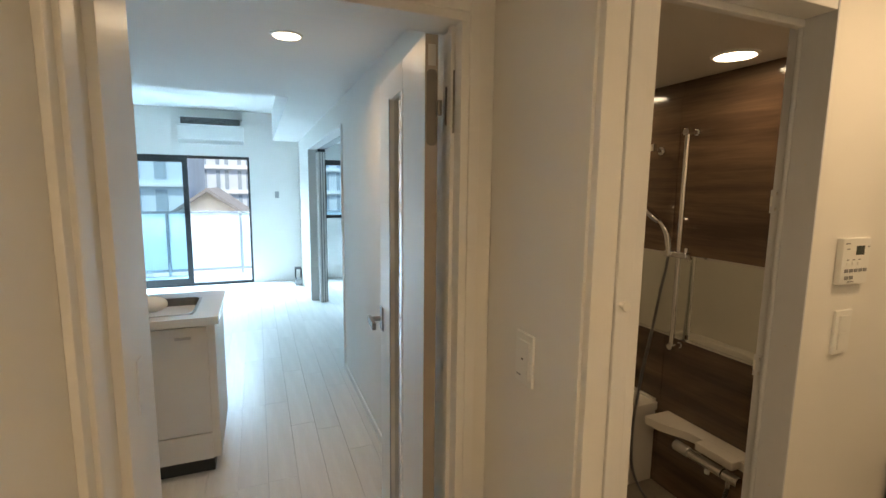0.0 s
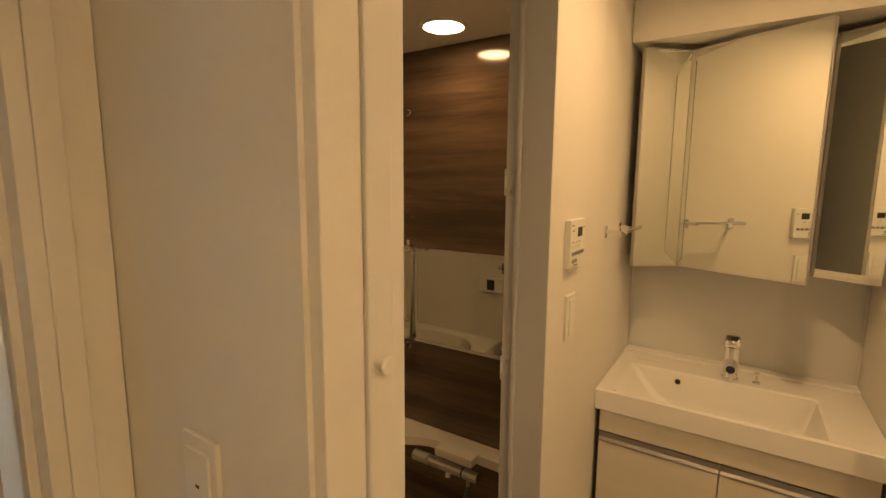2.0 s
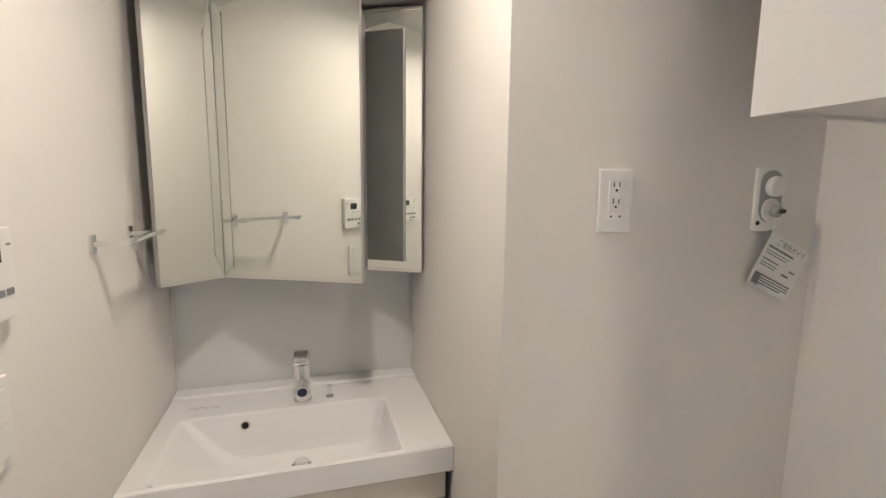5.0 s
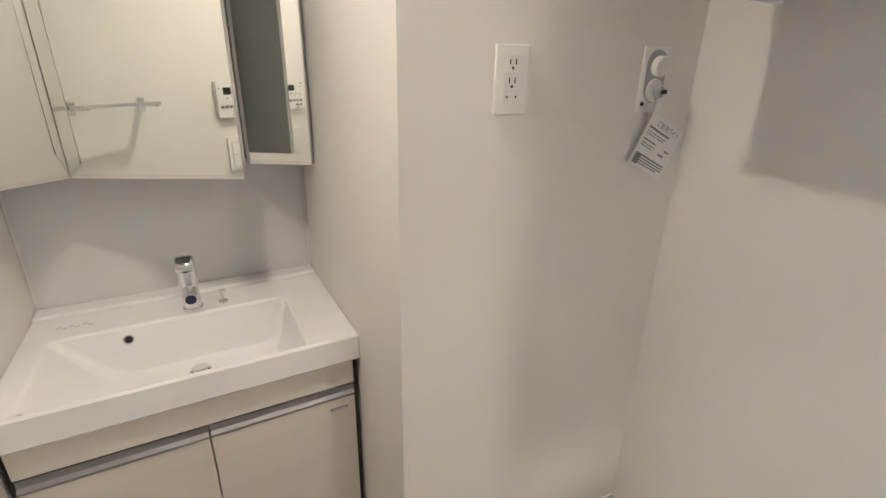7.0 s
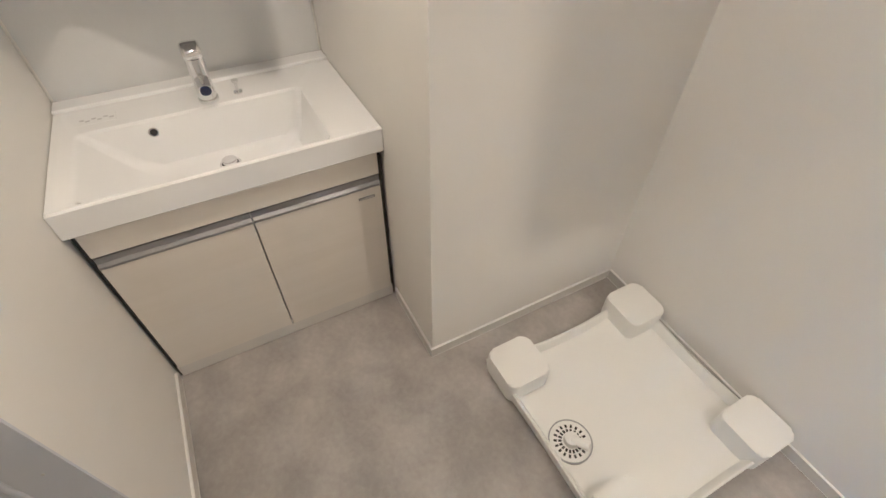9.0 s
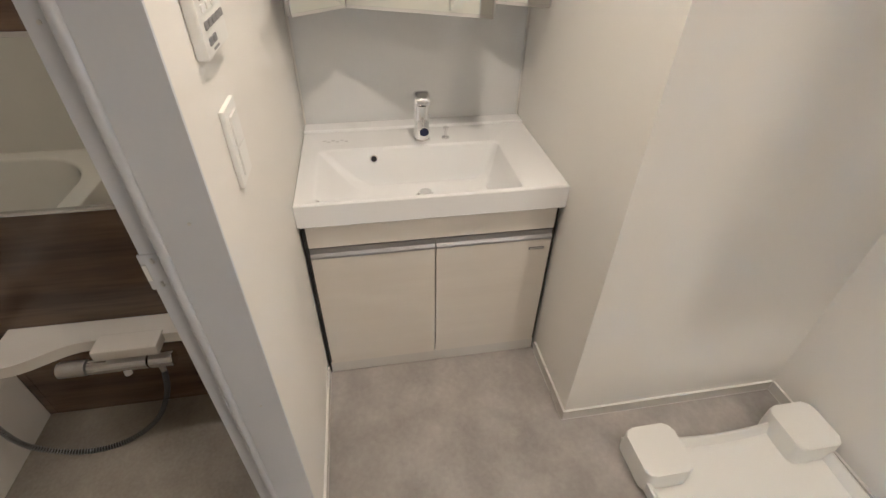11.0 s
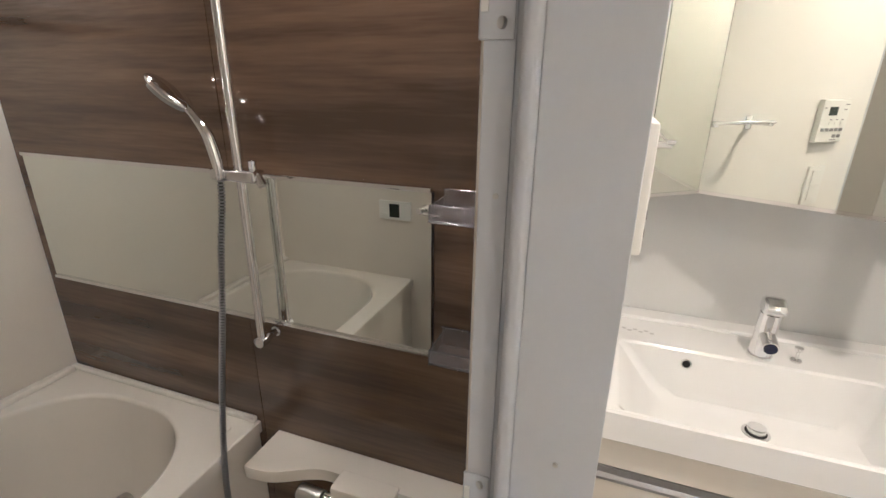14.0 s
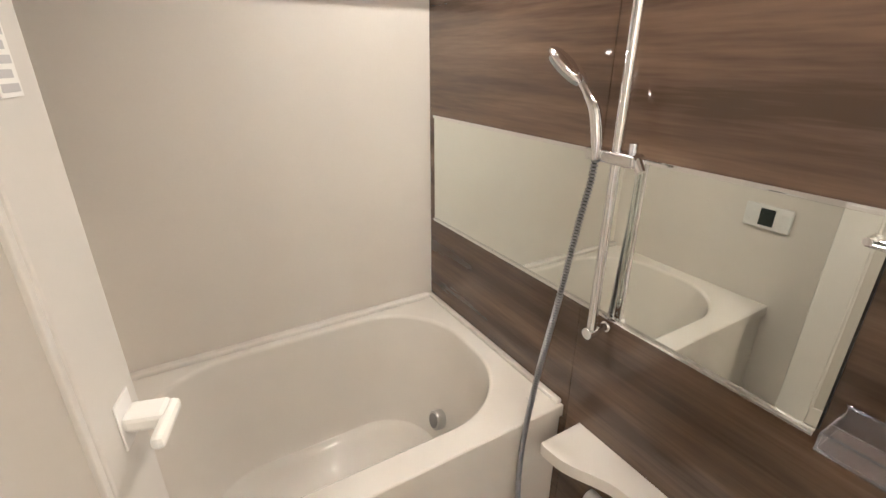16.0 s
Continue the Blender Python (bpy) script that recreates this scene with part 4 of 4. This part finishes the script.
sheet = part("sheet", tag_bm(-0.052, 0.052, -0.062, 0.062, 0), PAPER, tag)
for y0, y1, z0, z1 in ((-0.02, 0.045, 0.030, 0.035), (-0.015, 0.045, 0.022, 0.024), (-0.010, 0.045, 0.016, 0.018), (0.005, 0.045, 0.002, 0.005),
                       (0.005, 0.045, -0.006, -0.004), (0.008, 0.045, -0.012, -0.010), (-0.040, -0.025, 0.000, 0.004), (-0.030, -0.012, -0.014, -0.009), (-0.045, 0.045, -0.034, -0.030),
                       (-0.045, 0.045, -0.040, -0.037), (-0.045, 0.045, -0.046, -0.043), (-0.03, 0.045, -0.052, -0.049), (0.030, 0.046, -0.056, -0.032)):
    part("print", tag_bm(y0, y1, z0, z1, 0.0007, 0.0003), GREY, sheet)
word = bpy.data.curves.new("title", "FONT")
word.body, word.size, word.align_x, word.extrude = "ご使用ガイド", 0.016, "CENTER", 0.0001
title = new("title", word)
word.materials.append(GREY)
title.parent = tag
title.matrix_basis = Matrix.Translation(-ORIGIN[tag]) @ tag_m @ Matrix.Translation((-0.0012, -0.008, 0.042)) @ Matrix(((0, 0, -1, 0), (-1, 0, 0, 0), (0, 1, 0, 0), (0, 0, 0, 1)))
part("string", sweep_bm([(WX - 0.02, -0.635, 1.37), (WX - 0.02, -0.638, 1.34), (WX - 0.019, -0.640, 1.315)], 0.001, 6), PAPER, tag)

upper = thing("wall_cabinet", 1.05, -0.60, 1.55, "white wall cabinet hung above the washer space", "cabinet")
CX0, CX1, CY1, CZ = 0.62, 1.452, -0.392, 1.552
part("body", boxes_bm((CX1 - 0.015, CX1, BY + 0.002, CY1 - 0.02, CZ, ZC - 0.004), (CX0, CX0 + 0.015, BY + 0.002, CY1 - 0.02, CZ, ZC - 0.004),
                      (CX0 + 0.015, CX1 - 0.015, BY + 0.002, CY1 - 0.02, CZ + 0.006, CZ + 0.021)), RESIN, upper)
box("door", (CX0, (CX0 + CX1) / 2 - 0.001, CY1 - 0.018, CY1, CZ - 0.004, ZC - 0.006), RESIN, upper, 0.001)
box("door", ((CX0 + CX1) / 2 + 0.001, CX1, CY1 - 0.018, CY1, CZ - 0.004, ZC - 0.006), RESIN, upper, 0.001)

# washer pan
pan = thing("washer_pan", 1.15, -0.455, 0, "white plastic washing machine pan with raised corner pads", "washer pan")
PX0, PX1, PY0, PY1 = 0.83, 1.472, -0.781, -0.135


def pan_edge(inset, z, bow):
    """The pan's outline, its sides bowed inwards between the corners."""
    pts = []
    x0, x1, y0, y1 = PX0 + inset, PX1 - inset, PY0 + inset, PY1 - inset
    for k in range(64):
        s = k / 64 * 4
        i, f = int(s), s - int(s)
        b = bow * (0.7, 1, 0.25, 0.25)[i] * math.sin(math.pi * f) ** 0.8 if 0 < f < 1 else 0
        pts.append([(x0 + (x1 - x0) * f, y0 + b, z), (x1 - b, y0 + (y1 - y0) * f, z), (x1 - (x1 - x0) * f, y1 - b, z), (x0 + b, y1 - (y1 - y0) * f, z)][i])
    return pts


part("tray", loft_bm([pan_edge(0.012, 0.0, 0.03), pan_edge(0.004, 0.02, 0.034), pan_edge(0.0, 0.062, 0.036), pan_edge(0.006, 0.066, 0.036),
                      pan_edge(0.014, 0.060, 0.034), pan_edge(0.026, 0.030, 0.030), pan_edge(0.05, 0.024, 0.026)], cap_first=True), PLASTIC, pan, "", True)
for cx, cy in ((PX0 + 0.074, PY0 + 0.074), (PX1 - 0.074, PY0 + 0.074), (PX1 - 0.074, PY1 - 0.074), (PX0 + 0.074, PY1 - 0.074)):
    b = prism_bm(rounded(cx - 0.077, cx + 0.077, cy - 0.077, cy + 0.077, 0.026), "z", 0.02, 0.105)
    bmesh.ops.bevel(b, geom=[e for e in b.edges if min(v.co.z for v in e.verts) > 0.1], offset=0.008, segments=2, profile=0.5, affect="EDGES")
    part("corner_pad", b, PLASTIC, pan, "", True)
DX, DYY = 1.135, -0.225
dr = rod("drain_cover", (DX, DYY, 0.022), (DX, DYY, 0.031), 0.062, PLASTIC, pan, 40, label="round white drain cover with dark slots", bevel=0.002)
for k in range(18):
    a = 2 * math.pi * k / 18
    for r0, r1 in ((0.026, 0.036), (0.040, 0.050)):
        q = box_bm(r0, r1, -0.0032, 0.0032, 0.0309, 0.0318)
        bmesh.ops.transform(q, matrix=Matrix.Translation((DX, DYY, 0)) @ Matrix.Rotation(a, 4, "Z"), verts=q.verts)
        part("slot", q, BLACK, dr)
part("rim", loft_bm([[(DX + q * math.cos(a), DYY + q * math.sin(a), z) for a in (2 * math.pi * k / 40 for k in range(40))] for q, z in ((0.066, 0.024), (0.066, 0.0325), (0.062, 0.0325), (0.062, 0.0312))], cap_last=False), GREYTAP, dr, "", True)
elbow = rod("elbow", (DX, DYY, 0.031), (DX, DYY, 0.055), 0.022, PLASTIC, dr, 24, bevel=0.004)
rod("elbow_pipe", (DX, DYY, 0.046), (DX - 0.045, DYY - 0.03, 0.055), 0.014, PLASTIC, elbow, 20, bevel=0.002)
for k in range(3):
    box("print", (PX1 - 0.06 - 0.02 * k, PX1 - 0.045 - 0.02 * k, PY1 + 0.0002, PY1 + 0.001, 0.055, 0.085), GREY, pan)

# ---- living room seen through the door ----
LX0, LX1, LY0, LY1 = -2.6, 0.605, DY + 0.1, 7.6
LC, LH = 2.16, 2.56
sections("wall_living_near", ((LX0, HX - 0.1, LY0 - 0.1, LY0, 0, LC),), WALL, "white living-room wall beside the door")
structure("wall_living_left", box_bm(LX0 - 0.1, LX0, LY0 - 0.1, LY1, 0, LH), WALL, "white living-room side wall")
sections("wall_living_right", ((LX1 + 0.004, LX1 + 0.08, LY0, 3.69, 0, LH), (LX1 + 0.004, LX1 + 0.08, 6.13, LY1, 0, LH), (LX1 + 0.004, LX1 + 0.08, 3.69, 6.13, 1.94, LH)), WALL,
          "white living-room wall with a wide opening")
WX0, WX1, WZ1 = -1.75, -0.105, 1.905
sections("wall_living_far", ((LX0, WX0, LY1, LY1 + 0.15, 0, LH), (WX1, 0.97, LY1, LY1 + 0.15, 0, LH), (WX0, WX1, LY1, LY1 + 0.15, WZ1, LH),
                                      (0.97, 2.4, LY1, LY1 + 0.15, 0, 0.98), (0.97, 2.4, LY1, LY1 + 0.15, 1.90, LH), (2.4, 3.4, LY1, LY1 + 0.15, 0, LH)), WALL, "white far wall with the balcony window")
sections("wall_bedroom", ((3.4, 3.5, 3.0, LY1, 0, LH), (0.69, 3.4, 2.9, 3.0, 0, LH)), WALL, "white walls of the side room")
sections("ceiling_living", ((LX0, 3.5, LY0, 3.85, LC, LC + 0.05), (0.235, 3.5, 3.85, LY1, LC, LC + 0.05), (0.235, 0.26, 3.85, LY1, LC + 0.05, LH), (LX0, 0.235, 3.80, 3.85, LC + 0.05, LH),
                                     (LX0, 0.26, 3.80, LY1, LH, LH + 0.05)), CEIL, "white living-room ceiling with a raised part", "ceiling")
tagged(part("baseboard_living", boxes_bm((LX1 - 0.006, LX1 + 0.004, LY0, 3.69, 0, 0.05), (LX1 - 0.006, LX1 + 0.004, 6.13, LY1, 0, 0.05)), TRIM), "white living-room baseboard", "baseboard", kind="structure")
tagged(part("opening_frame", boxes_bm((LX1 - 0.008, LX1 + 0.09, 3.66, 3.69, 0, 1.96), (LX1 - 0.008, LX1 + 0.09, 6.13, 6.16, 0, 1.96), (LX1 - 0.008, LX1 + 0.09, 3.69, 6.13, 1.94, 1.965)), TRIM),
       "white frame of the wide opening", "door frame", kind="structure")
fold = thing("sliding_partition", 0.73, 6.3, 0, "white three-panel sliding partition pushed open", "sliding door")
for k in range(3):
    leaf = box("leaf", (0.698 + 0.030 * k, 0.721 + 0.030 * k, 5.96, 6.78, 0.012, 1.905), TRIM, fold, 0.002)
    box("edge_seal", (0.7215 + 0.030 * k, 0.7275 + 0.030 * k, 5.962, 6.70, 0.012, 1.905), DARK, leaf)
    box("runner", (0.699 + 0.030 * k, 0.724 + 0.030 * k, 5.945, 5.985, 1.906, 1.938), DARK, leaf)
box("rail", (0.697, 0.79, 3.70, 6.78, 1.94, 1.955), ALU, fold)

kitchen = thing("kitchen_unit", -1.2, 2.8, 0, "white kitchen unit with a steel sink", "kitchen unit")
box("carcass", (-2.2, -0.240, 2.52, 3.10, 0.085, 0.80), TRIM, kitchen, 0.001)
box("toe_kick", (-2.2, -0.275, 2.545, 3.09, 0.0, 0.085), DARK, kitchen)
for k in range(3):
    x1 = -0.275 - 0.61 * k
    d = box("door", (x1 - 0.60, x1, 2.50, 2.518, 0.235, 0.79), TRIM, kitchen, 0.002)
    box("handle", (x1 - 0.14, x1 - 0.07, 2.485, 2.50, 0.735, 0.745), STEEL, d, 0.002)
    box("drawer", (x1 - 0.60, x1, 2.50, 2.518, 0.09, 0.228), TRIM, kitchen, 0.002)
worktop = thing("kitchen_worktop", -1.2, 2.8, 0.80, "white kitchen worktop with sink cutout", "worktop")
part("slab", boxes_bm((-2.2, -0.74, 2.48, 3.115, 0.802, 0.842), (-0.34, -0.219, 2.48, 3.115, 0.802, 0.842), (-0.74, -0.34, 2.48, 2.56, 0.802, 0.842), (-0.74, -0.34, 2.96, 3.115, 0.802, 0.842)), CERAMIC, worktop)
ksink = thing("kitchen_sink", -0.54, 2.76, 0.66, "brushed steel kitchen sink bowl", "sink")
# Dark steel puts the dark reflection inside the bowl into its colour.
part("bowl", loft_bm([super_loop(-0.75, -0.33, 2.55, 2.97, 0.844, 12, 48), super_loop(-0.735, -0.345, 2.565, 2.955, 0.845, 12, 48), super_loop(-0.72, -0.36, 2.58, 2.94, 0.70, 10, 48), super_loop(-0.68, -0.40, 2.62, 2.90, 0.68, 6, 48)]), DKSTEEL, ksink, "", True)
bowl = thing("white_bundle", -0.50, 2.55, 0.845, "small white bundle lying beside the kitchen sink", "bundle")
bmb = bmesh.new()
bmesh.ops.create_uvsphere(bmb, u_segments=16, v_segments=10, radius=1.0, matrix=Matrix.Translation((-0.53, 2.66, 0.885)) @ Matrix.Diagonal((0.07, 0.06, 0.04, 1)))
part("cover", bmb, PAPER, bowl, "", True)

ac = thing("air_conditioner", -0.58, LY1 - 0.1, 2.08, "white wall-mounted air conditioner above the window", "air conditioner")
part("body", prism_bm([(LY1 - 0.002, 2.07), (LY1 - 0.15, 2.07), (LY1 - 0.20, 2.12), (LY1 - 0.205, 2.30), (LY1 - 0.19, 2.325), (LY1 - 0.002, 2.325)], "x", -1.0, -0.165), PLASTIC, ac)
# Grey block with dark lines stands in for the shadow above the body.
box("intake_grille", (-0.96, -0.205, LY1 - 0.175, LY1 - 0.004, 2.327, 2.42), GREYTAP, ac, 0.004)
for k in range(5):
    box("slat", (-0.955, -0.21, LY1 - 0.181, LY1 - 0.176, 2.335 + 0.017 * k, 2.341 + 0.017 * k), DARK, ac)
box("top_cover", (-0.99, -0.175, LY1 - 0.17, LY1 - 0.004, 2.422, 2.435), PLASTIC, ac, 0.004)
box("flap", (-0.98, -0.185, LY1 - 0.19, LY1 - 0.10, 2.064, 2.068), PLASTIC, ac)

win = thing("balcony_window", -0.93, LY1 + 0.05, 0, "tall dark-framed sliding balcony window, one sash slid open", "window", kind="structure")
box("frame_side", (WX0, WX0 + 0.04, LY1 + 0.02, LY1 + 0.12, 0, WZ1), DARK, win)
box("frame_side", (WX1 - 0.03, WX1, LY1 + 0.02, LY1 + 0.12, 0, WZ1), DARK, win)
box("frame_head", (WX0 + 0.04, WX1 - 0.03, LY1 + 0.02, LY1 + 0.12, WZ1 - 0.04, WZ1), DARK, win)
box("frame_sill", (WX0 + 0.04, WX1 - 0.03, LY1 + 0.02, LY1 + 0.12, 0, 0.035), DARK, win)
sash = box("sash_stile", (-1.0, -0.93, LY1 + 0.03, LY1 + 0.06, 0.035, WZ1 - 0.04), DARK, win)
box("sash_stile", (WX0 + 0.04, WX0 + 0.10, LY1 + 0.03, LY1 + 0.06, 0.035, WZ1 - 0.04), DARK, sash)
box("sash_rail", (WX0 + 0.10, -1.0, LY1 + 0.03, LY1 + 0.06, WZ1 - 0.10, WZ1 - 0.04), DARK, sash)
box("sash_rail", (WX0 + 0.10, -1.0, LY1 + 0.03, LY1 + 0.06, 0.035, 0.11), DARK, sash)
wp = box("pane", (WX0 + 0.10, -1.0, LY1 + 0.042, LY1 + 0.048, 0.11, WZ1 - 0.10), TINT, sash, label="tinted window pane")
wp.visible_shadow = False
win2 = thing("bedroom_window", 1.6, LY1 + 0.05, 0.98, "dark-framed side room window", "window", kind="structure")
for d in ((0.97, 1.02, 0.98, 1.90), (2.35, 2.40, 0.98, 1.90), (1.02, 2.35, 0.98, 1.03), (1.02, 2.35, 1.82, 1.90)):
    box("frame", (d[0], d[1], LY1 + 0.01, LY1 + 0.10, d[2], d[3]), DARK, win2)
wp2 = box("pane", (1.02, 2.35, LY1 + 0.05, LY1 + 0.056, 1.03, 1.82), TINT, win2)
wp2.visible_shadow = False

stand = thing("corner_rack", 0.52, 7.2, 0, "small dark wire rack standing in the corner", "rack")
for dx in (-0.04, 0.04):
    rod("leg", (0.52 + dx, 7.12, 0), (0.52 + dx, 7.12, 0.26), 0.006, BLACK, stand, 10)
    rod("leg", (0.52 + dx, 7.28, 0), (0.52 + dx, 7.28, 0.26), 0.006, BLACK, stand, 10)
box("tray", (0.475, 0.565, 7.11, 7.29, 0.03, 0.10), GREYTAP, stand, 0.004)
box("top_bar", (0.475, 0.565, 7.11, 7.29, 0.255, 0.265), BLACK, stand, 0.003)
stop_switch = thing("intercom", 0.25, LY1, 1.30, "small grey wall switch by the window", "switch")
box("plate", (0.24, 0.30, LY1 - 0.012, LY1, 1.30, 1.40), GREYTAP, stop_switch, 0.003)
low_plate = thing("wall_socket", 0.25, LY1, 0.70, "thin white wall plate by the window", "socket")
box("plate", (0.14, 0.36, LY1 - 0.008, LY1, 0.76, 0.79), PLASTIC, low_plate, 0.003)
ceiling_lamp(0.134, 2.30, LC, 0.06)

# balcony and the view outside
balcony = thing("balcony_rail", -0.7, 8.6, 0, "balcony rail with frosted glass panels", "balcony rail")
box("panel", (-3.0, -0.05, 8.60, 8.61, 0.10, 1.02), FROST, balcony, label="frosted white glass panel")
box("hand_rail", (-3.0, 2.6, 8.57, 8.64, 1.02, 1.055), ALU, balcony, 0.004)
box("bottom_rail", (-3.0, 2.6, 8.58, 8.63, 0.06, 0.10), ALU, balcony, 0.004)
box("panel", (-0.02, 2.6, 8.60, 8.61, 0.10, 1.02), FROST, balcony)
for x in (-2.45, -1.38, -0.29, 0.8, 1.9):
    box("post", (x - 0.02, x + 0.02, 8.56, 8.60, 0.0, 1.02), ALU, balcony, 0.003)
structure("floor_balcony", box_bm(-3.0, 3.4, LY1 + 0.15, 8.66, -0.15, -0.02), CONCRETE, "grey balcony floor slab", "floor")
structure("ground", box_bm(-150, 150, 9.5, 250, -7.2, -7.0), GROUND, "grey ground below the balcony", "ground")


def building(name, x0, x1, y0, y1, z1, storeys, cols, label):
    b = thing(name, (x0 + x1) / 2, y0, -7, label, "building")
    box("wall", (x0, x1, y0, y1, -7, z1), FACADE, b)
    box("roof", (x0 - 0.2, x1 + 0.2, y0 - 0.2, y1 + 0.2, z1, z1 + 0.3), ROOF, b)
    hz = (z1 + 7) / storeys
    w = (x1 - x0) / cols
    for s in range(storeys):
        za = -7 + hz * s
        box("ledge", (x0, x1, y0 - 0.25, y0 - 0.002, za + hz - 0.22, za + hz), CONCRETE, b)
        for c in range(cols):
            for f0, f1 in ((0.12, 0.30), (0.52, 0.70)):
                box("window", (x0 + w * (c + f0), x0 + w * (c + f1), y0 - 0.05, y0 - 0.002, za + hz * 0.1, za + hz * 0.86), BLUEWIN, b)


building("apartment_building", -6.3, 16.8, 55, 66, 19.0, 10, 11, "pale blue-grey apartment building across the street")
building("apartment_building", -26, -4.2, 34, 46, 13, 7, 6, "grey building beyond the balcony")
house = thing("house", -2.65, 30, -7, "neighbouring house with a grey gabled roof", "house")
box("wall", (-5.6, 0.3, 30, 38, -7, -0.95), PAPER, house)
part("roof", prism_bm([(-6.2, -1.25), (-6.2, -1.45), (-2.65, 1.10), (0.9, -1.45), (0.9, -1.25), (-2.65, 1.32)], "y", 29.4, 38.4), ROOF, house)
part("gable", prism_bm([(-5.6, -0.95), (0.3, -0.95), (-2.65, 1.12)], "y", 29.98, 30.2), PAPER, house)

# living-room floor boards
ldk = thing("floor_living", -1.0, 4.4, 0, "pale whitewashed wood board floor", "floor", kind="structure")
box("underlay", (LX0, LX1 + 0.08, LY0 + 0.02, LY1, -0.1, -0.012), SEAL, ldk)
box("underlay", (LX1 + 0.08, 3.4, 3.0, LY1, -0.1, -0.012), SEAL, ldk)
rng = random.Random(4)
meshes = {}
for i in range(42):
    x0 = LX0 + 0.1435 * i
    if x0 > 3.3:
        break
    y = LY0 + 0.022 - rng.random() * 0.9
    while y < LY1:
        a, b = max(y, LY0 + 0.022 if x0 < 0.6 else 3.0), min(y + 0.9, LY1)
        y += 0.9
        if b - a < 0.02:
            continue
        key = round(b - a, 2)
        if key not in meshes:
            me = bpy.data.meshes.new("plank")
            bm = box_bm(0, 0.1422, 0, b - a - 0.0012, -0.012, 0.0, bevel=0.0008, seg=1)
            bm.to_mesh(me)
            bm.free()
            me.materials.append(PLANK)
            meshes[key] = me
        pl = new("plank", meshes[key])
        pl.parent = ldk
        pl.location = Vector((x0, a, 0)) - ORIGIN[ldk]
        if 0.5 < x0 < 0.6 and a < 2.95:
            pl.scale.x = 0.34
